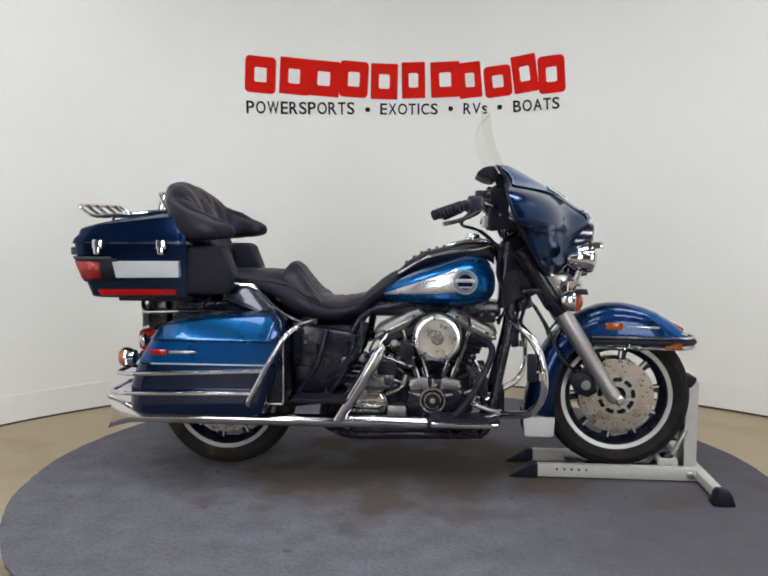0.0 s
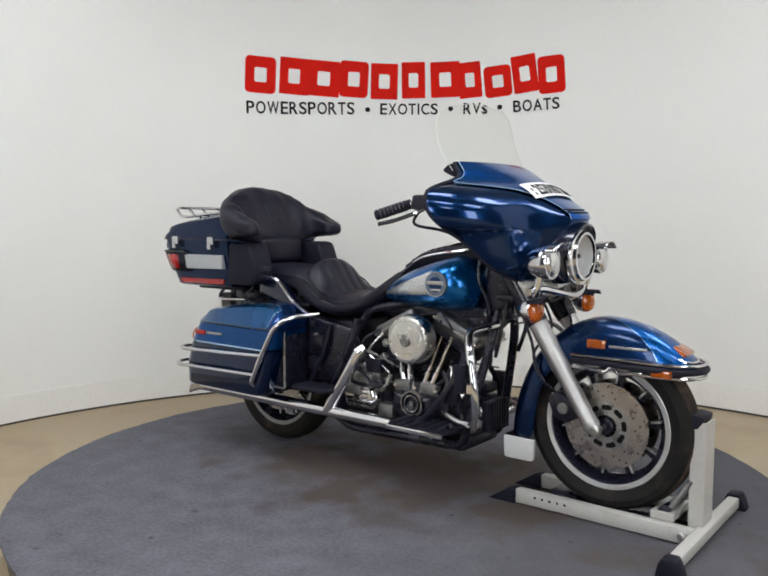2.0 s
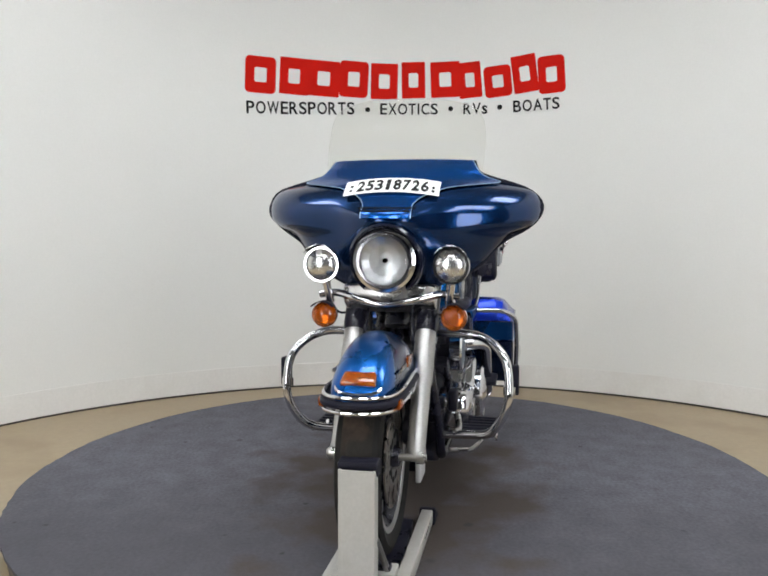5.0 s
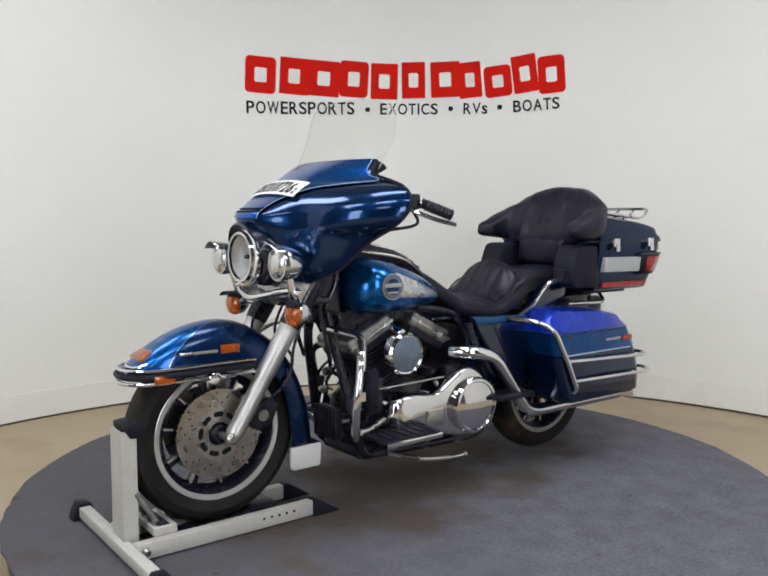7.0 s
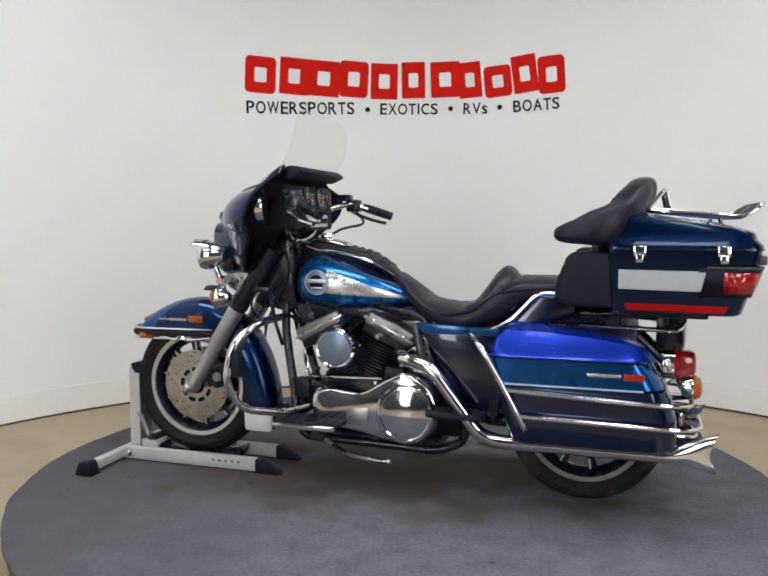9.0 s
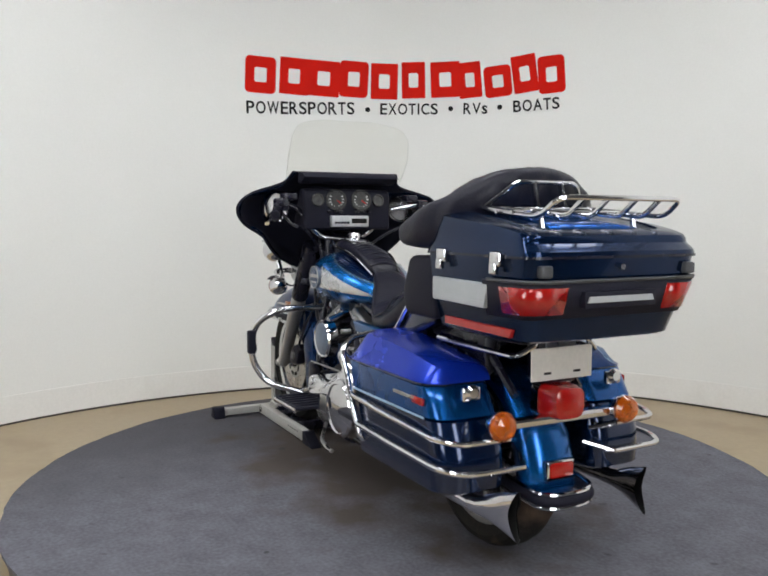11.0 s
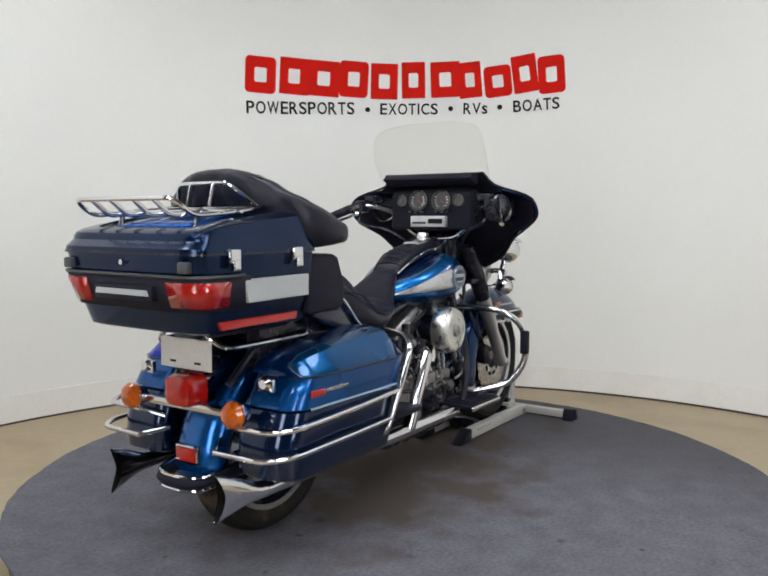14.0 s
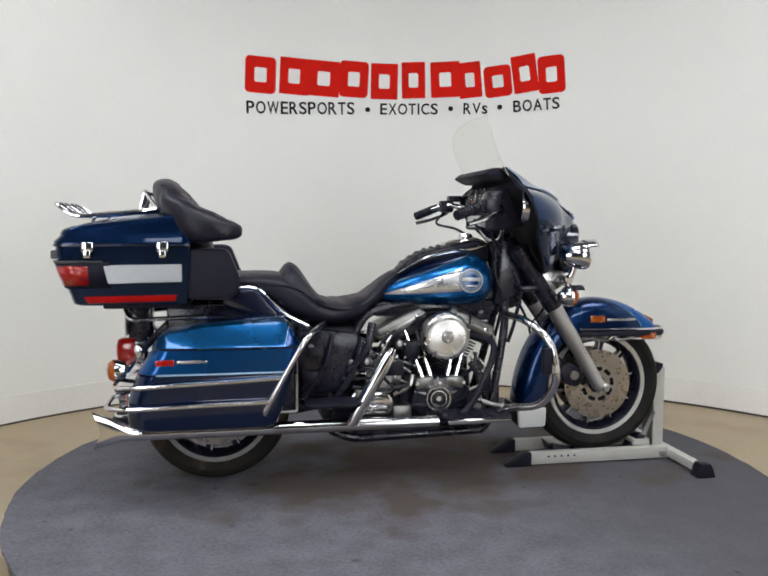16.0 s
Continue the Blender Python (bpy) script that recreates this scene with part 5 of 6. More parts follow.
def bag_ring(x0, x1, ya, yb, z, s, inset=0.0):
    """A saddlebag's outline from above: wide round rear corners, tighter front ones."""
    x0, x1, ya, yb = x0 + inset, x1 - inset, ya + inset, yb - inset
    out = []
    for cx, cy, r, a0 in ((x1, yb, 0.035, 0), (x0, yb, 0.075, 90), (x0, ya, 0.045, 180), (x1, ya, 0.03, 270)):
        ox, oy = cx + (-r if cx == x1 else r), cy + (-r if cy == yb else r)
        for i in range(8):
            a = radians(a0 + 90 * i / 7)
            out.append(Vector((ox + r * math.cos(a), s * (oy + r * math.sin(a)), z)))
    return out


def saddlebag(s):
    y0, y1 = s * 0.165, s * 0.385
    low = [(0.293, -1.064, -0.548, 0.022), (0.298, -1.073, -0.541, 0.008), (0.308, -1.080, -0.534, 0.0), (0.36, -1.083, -0.512, 0.0), (0.41, -1.079, -0.497, 0.0), (0.46, -1.063, -0.483, 0.0), (0.502, -1.046, -0.471, 0.0), (0.506, -1.044, -0.470, 0.006)]
    bag = piece("saddlebag", loft([bag_ring(a, b, 0.165, 0.385, z, s, q) for z, a, b, q in low]), M_BAGLOW, "navy hard saddlebag with a bright blue lid", sharp=40)
    up = [(0.507, -1.044, -0.470, 0.005), (0.511, -1.043, -0.469, 0.0), (0.55, -1.019, -0.460, 0.0), (0.595, -0.990, -0.449, 0.0), (0.601, -0.986, -0.448, 0.006)]
    part("upper_shell", loft([bag_ring(a, b, 0.165, 0.385, z, s, q) for z, a, b, q in up]), M_BAGLID, bag, "bright blue upper shell", sharp=40)
    part("lid_seam", loft([bag_ring(-0.990, -0.4465, 0.164, 0.3862, z, s) for z in (0.5985, 0.6035)]), M_MIDNIGHT, bag)
    # the lid: a tapered cap, highest at the front
    rows = []
    for x, zt in ((-0.990, 0.606), (-0.982, 0.624), (-0.965, 0.643), (-0.93, 0.660), (-0.80, 0.683), (-0.65, 0.698), (-0.53, 0.706), (-0.50, 0.700), (-0.47, 0.665), (-0.448, 0.612)):
        h = zt - 0.603
        ya, yb = abs(y0) + 0.002, abs(y1) - 0.002 - spread([(-0.995, 0.055), (-0.985, 0.034), (-0.965, 0.016), (-0.93, 0.0)], x)
        sec = [(ya, 0.603), (ya, 0.603 + h * 0.8), (ya + 0.03, zt), (yb - 0.085, zt), (yb - 0.05, 0.603 + h * 0.86), (yb - 0.012, 0.603 + h * 0.12), (yb, 0.603)]
        rows.append([Vector((x, s * y, z)) for y, z in sec])
    # right lid is navy with a teal field, left lid an even royal blue
    part("lid", loft(rows), M_LIDRIGHT if s < 0 else M_LIDLEFT, bag, "glossy blue saddlebag lid", sharp=28)
    part("pinstripe", box(-0.97, -0.50, s * 0.3845, s * 0.3865, 0.504, 0.510), M_STRIPE, bag, flat=True)
    part("reflector", box(-0.972, -0.905, s * 0.384, s * 0.391, 0.542, 0.564, 0.002), M_REDLENS, bag, "red side reflector")
    part("script_badge", box(-0.897, -0.785, s * 0.384, s * 0.388, 0.549, 0.560, 0.002), M_STEEL, bag, "thin silver script strip")
    part("latch", lathe([(0, 0.0), (0.022, 0.0), (0.024, -0.01), (0.014, -0.02), (0, -0.02)], (-1.038, s * 0.27, 0.585), "x", 20), M_CHROME, bag, "chrome lid lock")
    part("latch_plate", box(-1.046, -1.030, s * 0.24, s * 0.30, 0.56, 0.60, 0.004), M_CHROME, bag)
    # rear end of the bag, in bright blue above
    g = piece("bag_guard", tube(rounded_path([(-0.50, s * 0.398, 0.487), (-0.75, s * 0.408, 0.478), (-1.05, s * 0.402, 0.466), (-1.125, s * 0.36, 0.462), (-1.13, s * 0.20, 0.462)], 0.05), 0.0085, 10), M_CHROME, "chrome saddlebag guard rails")
    part("lower_rail", tube(rounded_path([(-0.56, s * 0.402, 0.398), (-0.80, s * 0.41, 0.395), (-1.08, s * 0.405, 0.388), (-1.155, s * 0.36, 0.386), (-1.16, s * 0.17, 0.386)], 0.05), 0.0085, 10), M_CHROME, g)
    part("diagonal", tube(rounded_path([(-0.56, s * 0.34, 0.335), (-0.585, s * 0.397, 0.35), (-0.515, s * 0.402, 0.48), (-0.43, s * 0.397, 0.625), (-0.385, s * 0.34, 0.66), (-0.34, s * 0.22, 0.665)], 0.04), 0.011, 12), M_CHROME, g)
    part("rear_stay", tube([(-1.13, s * 0.20, 0.462), (-1.08, s * 0.14, 0.44)], 0.008, 8), M_CHROME, g)
    part("rear_stay", tube([(-1.16, s * 0.17, 0.386), (-1.08, s * 0.12, 0.40)], 0.008, 8), M_CHROME, g)


M_STRIPE = mat("pinstripe_paint", (0.3, 0.45, 0.6), 0.4)


def rear_end():
    # rear fender as a deep curved sheet
    rows = []
    for a in np.linspace(28, 189, 26):
        an = radians(a)
        r = 0.352 if a < 150 else 0.352 + 0.02 * (a - 150) / 55
        c = Vector((-0.745 + r * math.cos(an), 0, RA.z + r * math.sin(an)))
        i = Vector((-0.745 + (r - 0.075) * math.cos(an), 0, RA.z + (r - 0.075) * math.sin(an)))
        ring = []
        for k in range(15):
            t = math.pi * (k / 14 - 0.5)
            q = abs(math.cos(t)) ** 0.7
            ring.append(i.lerp(c, q) + Vector((0, 0.098 * math.copysign(abs(math.sin(t)) ** 0.8, math.sin(t)), 0)))
        rows.append(ring)
    f = thick(piece("rear_fender", loft(rows, False, False), M_REARF, "blue rear fender", sharp=70), 0.004)
    tl = part("tail_light", loft([[Vector((x, y, z)) for y, z in oval(0, 0.547, hy, hz, 3.6, 28)] for x, hy, hz in ((-1.06, 0.062, 0.054), (-1.10, 0.061, 0.053), (-1.140, 0.058, 0.050), (-1.154, 0.053, 0.045), (-1.160, 0.042, 0.034), (-1.162, 0.020, 0.015))]), M_REDLENS, f, "large rounded red tail light")
    part("lamp_rim", loft([[Vector((x, y, z)) for y, z in oval(0, 0.547, 0.066, 0.058, 3.6, 28)] for x in (-1.05, -1.085)]), M_CHROME, tl)
    part("fender_reflector", box(-1.126, -1.105, -0.044, 0.044, 0.318, 0.364, 0.006), M_REDLENS, f, "red fender reflector")
    part("reflector_frame", box(-1.120, -1.098, -0.050, 0.050, 0.310, 0.370, 0.006), M_CHROME, f)
    bar = part("signal_bar", prism([(-0.20, 0.485), (0.20, 0.485), (0.21, 0.51), (-0.21, 0.51)], -1.128, -1.09, "x", 0.005), M_CHROME, f, "chrome signal bar")
    for s in (-1, 1):
        ts = piece("turn_signal", lathe([(0, 0.035), (0.03, 0.03), (0.042, 0.0), (0.042, -0.006), (0, -0.006)], (-1.128, s * 0.23, 0.503), "x", 26), M_CHROME, "round amber rear turn signal")
        part("lens", lathe([(0.041, -0.005), (0.043, -0.015), (0.034, -0.03), (0.016, -0.038), (0, -0.04)], (-1.128, s * 0.23, 0.503), "x", 26), M_AMBER, ts, "amber lens")
    pts = [(-0.98, -0.104, 0.285), (-1.08, -0.103, 0.275), (-1.14, -0.090, 0.268), (-1.163, -0.047, 0.265), (-1.168, 0, 0.265)]
    pts = pts + [(x, -y, z) for x, y, z in pts[-2::-1]]
    bm = part("bumper", tube(smooth_path(pts, 5), 0.017, 12), M_MATT, f, "black rubber bumper strip")
    for dz in (-0.019, 0.021):
        part("bumper_trim", tube(smooth_path([(x * 1.003, y * 1.02, z + dz) for x, y, z in pts], 5), 0.007, 8), M_CHROME, bm)
    part("plate_bracket", prism([(-0.114, 0.612), (0.114, 0.612), (0.114, 0.708), (-0.114, 0.708)], -1.115, -1.11, "x", 0.002, 1), M_PLATE, f, "bare silver licence bracket")
    for y in (-0.055, 0.055):
        part("slot", box(-1.1165, -1.115, y - 0.013, y + 0.013, 0.630, 0.637), M_INK, f, flat=True)
    part("bracket_stem", box(-1.11, -1.02, -0.06, 0.06, 0.60, 0.74, 0.01), M_BLACK, f)
    for s in (-1, 1):
        piece("case_support", tube(rounded_path([(-0.75, s * 0.2, 0.70), (-0.90, s * 0.19, 0.695), (-1.09, s * 0.15, 0.685), (-1.115, s * 0.10, 0.72), (-1.10, s * 0.09, 0.745)], 0.035), 0.009, 10), M_CHROME, "chrome case support rail")
        piece("side_frame", join(tube([(-0.55, s * 0.13, 0.64), (-0.95, s * 0.13, 0.66), (-1.05, s * 0.12, 0.56)], 0.014, 8), box(-0.95, -0.60, s * 0.10, s * 0.16, 0.60, 0.735, 0.01)), M_BLACK)
        piece("shock", tube([(-0.74, s * 0.14, 0.33), (-0.60, s * 0.14, 0.60)], 0.028, 14), M_BLACK)
        piece("swingarm", join(tube([(-0.77, s * 0.12, 0.302), (-0.45, s * 0.13, 0.31), (-0.27, s * 0.11, 0.33)], 0.026, 12), lathe([(0, s * 0.09), (0.03, s * 0.09), (0.03, s * 0.15), (0, s * 0.15)], RA, "y", 18)), M_BLACK)


M_REARF = mat("rear_fender_paint", (0.002, 0.085, 0.30), 0.24, 0.8, 0.15, 5, 900, 0.03, coat=0.5, spec=0.3)


def exhaust():
    for s in (-1, 1):
        y = s * 0.262
        pts = [(0.12, y, 0.262), (-0.2, y, 0.262), (-0.6, y, 0.262), (-1.05, y, 0.262)] if s < 0 else [(-0.40, y, 0.275), (-0.46, y, 0.262), (-0.7, y, 0.262), (-1.05, y, 0.262)]
        m = piece("muffler", tube(pts, [0.022, 0.026, 0.026, 0.026] if s < 0 else [0.026] * 4, 18), M_CHROME, "long chrome fishtail muffler")
        rows = []
        for x, hz, hy, zc, bite, yo in ((-1.04, 0.026, 0.026, 0.262, 0, 0.262), (-1.08, 0.029, 0.024, 0.264, 0, 0.258), (-1.12, 0.040, 0.021, 0.270, 0, 0.251), (-1.155, 0.052, 0.018, 0.272, 0.004, 0.245), (-1.19, 0.062, 0.017, 0.272, 0.014, 0.239), (-1.225, 0.074, 0.016, 0.272, 0.03, 0.234)):
            rows.append([Vector((x + bite * (1 - abs(math.sin(t)) ** 1.5), s * (yo + hy * math.cos(t)), zc + hz * math.sin(t))) for t in np.linspace(0, 2 * math.pi, 33)[:-1]])
        part("fishtail", loft(rows, cap=False), M_CHROME, m, "flared chrome fishtail end")
        part("outlet", loft([[Vector((v.x + 0.002, s * 0.234 + (v.y - s * 0.234) * 0.86, 0.272 + (v.z - 0.272) * 0.97)) for v in rows[-1]], [Vector((v.x + 0.01, s * 0.239 + (v.y - s * 0.239) * 0.8, 0.272 + (v.z - 0.272) * 0.9)) for v in rows[-2]], [Vector((-1.13, s * 0.25, 0.27)) + (v - Vector((v.x, s * 0.245, 0.272))) * 0.5 for v in rows[-3]]], cap=False), M_INK, m)
    # front header pipe in the dark engine metal
    piece("exhaust_pipe", tube(smooth_path([(0.30, -0.11, 0.585), (0.375, -0.16, 0.565), (0.365, -0.19, 0.49), (0.285, -0.235, 0.35), (0.20, -0.256, 0.274), (0.05, -0.262, 0.262)], 6), 0.0135, 16), M_GREASE, "dark front header pipe")
    piece("heat_shield", tube([(-0.068, -0.235, 0.552), (-0.08, -0.25, 0.535), (-0.235, -0.268, 0.275), (-0.25, -0.268, 0.258)], [0.018, 0.027, 0.027, 0.02], 16), M_CHROME, "chrome shield over the rear pipe")
    piece("crossover_pipe", tube(rounded_path([(-0.06, 0.17, 0.545), (-0.10, 0.24, 0.55), (-0.215, 0.268, 0.525), (-0.40, 0.268, 0.285), (-0.47, 0.264, 0.262), (-0.60, 0.262, 0.262)], 0.06), 0.027, 16), M_CHROME, "chrome left exhaust pipe")


def engine():
    e = piece("engine", join(box(-0.02, 0.30, -0.12, 0.12, 0.20, 0.44, 0.04, 4), box(-0.34, 0.0, -0.13, 0.13, 0.22, 0.47, 0.04, 4)), M_GREASE, "air-cooled V-twin engine, black with chrome covers")
    base = Vector((0.148, 0, 0.33))
    for sgn in (-1, 1):
        d = Vector((sgn * math.sin(radians(23.5)), 0, math.cos(radians(23.5))))
        for k in range(14):
            a = base + d * (0.115 + 0.0138 * k)
            rad = 0.088 if k < 9 else 0.098
            fin = lathe([(0, -0.0035), (rad, -0.0025), (rad, 0.0025), (0, 0.0025)], (0, 0, 0), "z", 24)
            bmesh.ops.transform(fin, matrix=Matrix.Translation(a) @ d.to_track_quat("Z", "Y").to_matrix().to_4x4() @ Matrix.Diagonal((1.0, 1.05, 1, 1)), verts=fin.verts)
            part("cooling_fin", fin, M_GREASE, e)
        part("cylinder", tube([base + d * 0.09, base + d * 0.31], 0.06, 20), M_GREASE, e)
        rb = box(-0.110, 0.108, -0.115, 0.115, -0.030, 0.030, 0.016, 3)
        bmesh.ops.transform(rb, matrix=Matrix.Translation(base + d * 0.338 + Vector((sgn * 0.016, 0, 0))) @ Matrix.Rotation(radians(sgn * 27), 4, "Y"), verts=rb.verts)
        part("rocker_box", rb, M_DULL, e, "dull polished rocker cover")
        rb = box(-0.116, 0.114, -0.119, 0.119, -0.006, 0.006, 0.003, 2)
        bmesh.ops.transform(rb, matrix=Matrix.Translation(base + d * 0.335 + Vector((sgn * 0.016, 0, 0))) @ Matrix.Rotation(radians(sgn * 27), 4, "Y"), verts=rb.verts)
        part("rocker_flange", rb, M_STEEL, e, "polished rocker flange")
        rb = box(-0.1, 0.1, -0.112, 0.112, -0.016, 0.016, 0.008, 2)
        bmesh.ops.transform(rb, matrix=Matrix.Translation(base + d * 0.296 + Vector((sgn * 0.014, 0, 0))) @ Matrix.Rotation(radians(sgn * 27), 4, "Y"), verts=rb.verts)
        part("cylinder_head", rb, M_GREASE, e)
        for sd in (-1, 1):
            for j in (-1, 1):
                q = base + d * 0.338 + Vector((sgn * 0.016 + j * 0.07 * math.cos(radians(27)), sd * 0.116, -sgn * j * 0.07 * math.sin(radians(27))))
                part("cover_bolt", lathe([(0, sd * 0.006), (0.008, sd * 0.005), (0.009, 0), (0.009, -sd * 0.006)], q, "y", 10), M_CHROME, e)
        for j in (0, 1):
            q0 = base + Vector((sgn * (0.03 + 0.035 * j), -0.155, 0.075))
            q1 = base + d * 0.31 + Vector((sgn * (-0.035 + 0.05 * j), -0.112, 0))
            part("pushrod_tube", tube([q0, q0.lerp(q1, 0.3), q0.lerp(q1, 0.31), q1], [0.013, 0.013, 0.009, 0.009], 10), M_CHROME, e)
        part("lifter_block", prism([(0.148 + sgn * 0.02, 0.385), (0.148 + sgn * 0.10, 0.375), (0.148 + sgn * 0.105, 0.42), (0.148 + sgn * 0.03, 0.43)], -0.135, -0.178, "y", 0.008), M_DULL, e, "cast lifter block")
    for k, (x, z) in enumerate(((-0.03, 0.50), (-0.09, 0.46), (-0.16, 0.49), (-0.27, 0.47), (-0.30, 0.40), (0.33, 0.46), (0.35, 0.39), (-0.02, 0.56))):
        part("hose_clamp", turned([(0, 0), (0.017, 0.002), (0.019, 0.014), (0.012, 0.026), (0, 0.028)], (x, -0.135, z), (0.25 * (k % 3 - 1), -1, 0.3), 12), (M_STEEL, M_DULL)[k % 2], e)
    for x0, z0, x1, z1 in ((-0.30, 0.44, 0.02, 0.40), (-0.24, 0.52, 0.05, 0.47), (-0.05, 0.60, -0.14, 0.42), (0.29, 0.50, 0.36, 0.30)):
        part("oil_line", tube(smooth_path([(x0, -0.13, z0), ((x0 + x1) / 2, -0.165, (z0 + z1) / 2 + 0.025), (x1, -0.15, z1)], 5), 0.0055, 8), M_STEEL, e)
    ac = piece("air_cleaner", lathe([(0, -0.2545), (0.030, -0.2545), (0.068, -0.2515), (0.072, -0.2515), (0.074, -0.249), (0.077, -0.249), (0.079, -0.2525), (0.089, -0.250), (0.096, -0.241), (0.099, -0.232), (0.099, -0.215), (0.099, -0.185), (0.09, -0.18), (0, -0.18)], (0.159, 0, 0.604), "y", 56), M_SPUN, "round brushed alloy air cleaner cover")
    part("centre_badge", lathe([(0, -0.264), (0.022, -0.263), (0.026, -0.257), (0.026, -0.25)], (0.159, 0, 0.604), "y", 24), M_DULL, ac)
    for k in range(3):
        a = 2 * math.pi * k / 3 + 0.5
        part("screw", lathe([(0, -0.262), (0.006, -0.261), (0.007, -0.255)], (0.159 + 0.016 * math.cos(a), -0.003, 0.604 + 0.016 * math.sin(a)), "y", 10), M_STEEL, ac)
    part("intake", tube([(0.159, -0.19, 0.604), (0.15, -0.05, 0.59)], 0.05, 18), M_BLACK, ac)
    # cam cover side
    cc = prism([(0.02, 0.30), (0.04, 0.39), (0.10, 0.43), (0.20, 0.43), (0.30, 0.36), (0.31, 0.29), (0.22, 0.25), (0.08, 0.25)], -0.115, -0.175, "y", 0.02, 3)
    cam_cover = part("cam_cover", cc, M_BLACK, e, "black cam cover")
    for r0, r1, m in ((0.047, 0.053, M_STEEL), (0.031, 0.035, M_CHROME), (0.0, 0.011, M_CHROME)):
        part("timer_ring", lathe([(r0, -0.176), (r1, -0.176), (r1, -0.190), (r0, -0.190)], (0.14, 0, 0.336), "y", 32, closed=True), m, cam_cover)
    for k in range(5):
        q = Vector((0.05 + 0.05 * k, -0.176, 0.27 if k % 2 else 0.40))
        part("cover_bolt", lathe([(0, -0.004), (0.007, -0.004), (0.007, 0.004)], q, "y", 10), M_CHROME, cam_cover)
    part("oil_pump", box(-0.05, 0.03, -0.17, -0.10, 0.24, 0.31, 0.012, 2), M_DULL, e)
    part("starter", tube([(-0.02, -0.16, 0.43), (-0.16, -0.16, 0.43)], 0.032, 16), M_DULL, e, "dull alloy starter motor")
    gb = part("gearbox_cover", prism([(-0.22, 0.27), (-0.06, 0.27), (-0.04, 0.33), (-0.08, 0.40), (-0.18, 0.41), (-0.24, 0.36)], -0.12, -0.185, "y", 0.022, 3), M_CHROME, e, "ribbed chrome gearbox cover")
    for k in range(6):
        part("rib", box(-0.205, -0.085, -0.1875, -0.184, 0.285 + 0.018 * k, 0.292 + 0.018 * k, 0.002, 1), M_STEEL, gb)
    # left side: primary drive
    out = [(p[0], p[1]) for p in smooth_path([(0.29, 0.345, 0), (0.275, 0.285, 0), (0.22, 0.262, 0), (0.05, 0.236, 0), (-0.10, 0.208, 0), (-0.20, 0.246, 0), (-0.243, 0.335, 0), (-0.213, 0.435, 0), (-0.115, 0.498, 0), (-0.015, 0.455, 0), (0.08, 0.405, 0), (0.20, 0.415, 0), (0.275, 0.395, 0), (0.29, 0.345, 0)], 4)[:-1]]
    mid = Vector((0.02, 0.335))
    rows = []
    for y, k in ((0.12, 1.0), (0.20, 1.0), (0.222, 0.975), (0.236, 0.93), (0.24, 0.86)):
        rows.append([Vector((mid.x + (x - mid.x) * (1 - (1 - k) * 0.8), y, mid.y + (z - mid.y) * k)) for x, z in out])
    pr = part("primary_cover", loft(rows), M_CHROME, e, "chrome primary drive cover", sharp=50)
    part("derby_cover", lathe([(0.114, 0.225), (0.116, 0.262), (0.108, 0.272), (0.098, 0.274), (0.094, 0.270), (0.06, 0.279), (0.03, 0.283), (0, 0.284)], (-0.114, 0, 0.335), "y", 48), M_CHROME, pr, "round chrome clutch cover")
    part("inspection_plate", box(0.04, 0.13, 0.236, 0.246, 0.275, 0.345, 0.006), M_STEEL, pr)
    part("shift_rod", tube([(0.32, 0.2, 0.448), (0.0, 0.2, 0.456)], 0.004, 8), M_STEEL, e)
    hn = piece("horn_cover", lathe([(0, 0.212), (0.05, 0.210), (0.07, 0.204), (0.076, 0.208), (0.082, 0.2), (0.08, 0.16), (0, 0.16)], (0.195, 0, 0.567), "y", 44), M_CHROME, "round chrome horn cover")
    # grey disc paints the dark room's reflection onto the flat chrome face
    part("face", lathe([(0, 0.2135), (0.05, 0.2115), (0.068, 0.2060)], (0.195, 0, 0.567), "y", 40), M_EMBLEM, hn, "chrome face with its dark reflection painted in")
    part("bracket", tube([(0.195, 0.17, 0.64), (0.195, 0.08, 0.67)], 0.02, 12), M_CHROME, hn)
    for z, x in ((0.36, 0.31), (0.31, 0.29)):
        part("finned_box", box(0.275, 0.345, 0.06, 0.15, z, z + 0.04, 0.008), M_GREASE, e)
    part("oil_filter", tube([(0.32, 0, 0.30), (0.40, 0, 0.30)], 0.036, 18), M_CHROME, e)
    # carburettor and oil lines behind the air cleaner, on the right
    cb = part("carburettor", join(box(-0.005, 0.065, -0.165, -0.10, 0.50, 0.575, 0.012, 2), tube([(0.03, -0.13, 0.50), (0.03, -0.13, 0.465)], 0.028, 18)), M_GREASE, e, "dark carburettor")
    for x, z in ((0.0, 0.565), (0.06, 0.565), (0.0, 0.51), (0.06, 0.51)):
        part("screw", lathe([(0, -0.1705), (0.005, -0.170), (0.006, -0.164), (0, -0.164)], (x, 0, z), "y", 8), M_STEEL, cb)
    for k, (x, z, r) in enumerate(((-0.10, 0.455, 0.026), (-0.045, 0.435, 0.018), (-0.145, 0.425, 0.02), (-0.115, 0.505, 0.016))):
        cp = part("case_cap", lathe([(0, -0.196), (r * 0.5, -0.196), (r * 0.62, -0.192), (r * 0.9, -0.190), (r, -0.182), (r, -0.13), (0, -0.13)], (x, 0, z), "y", 20), (M_STEEL, M_DULL)[k % 2], e, "small alloy case cap")
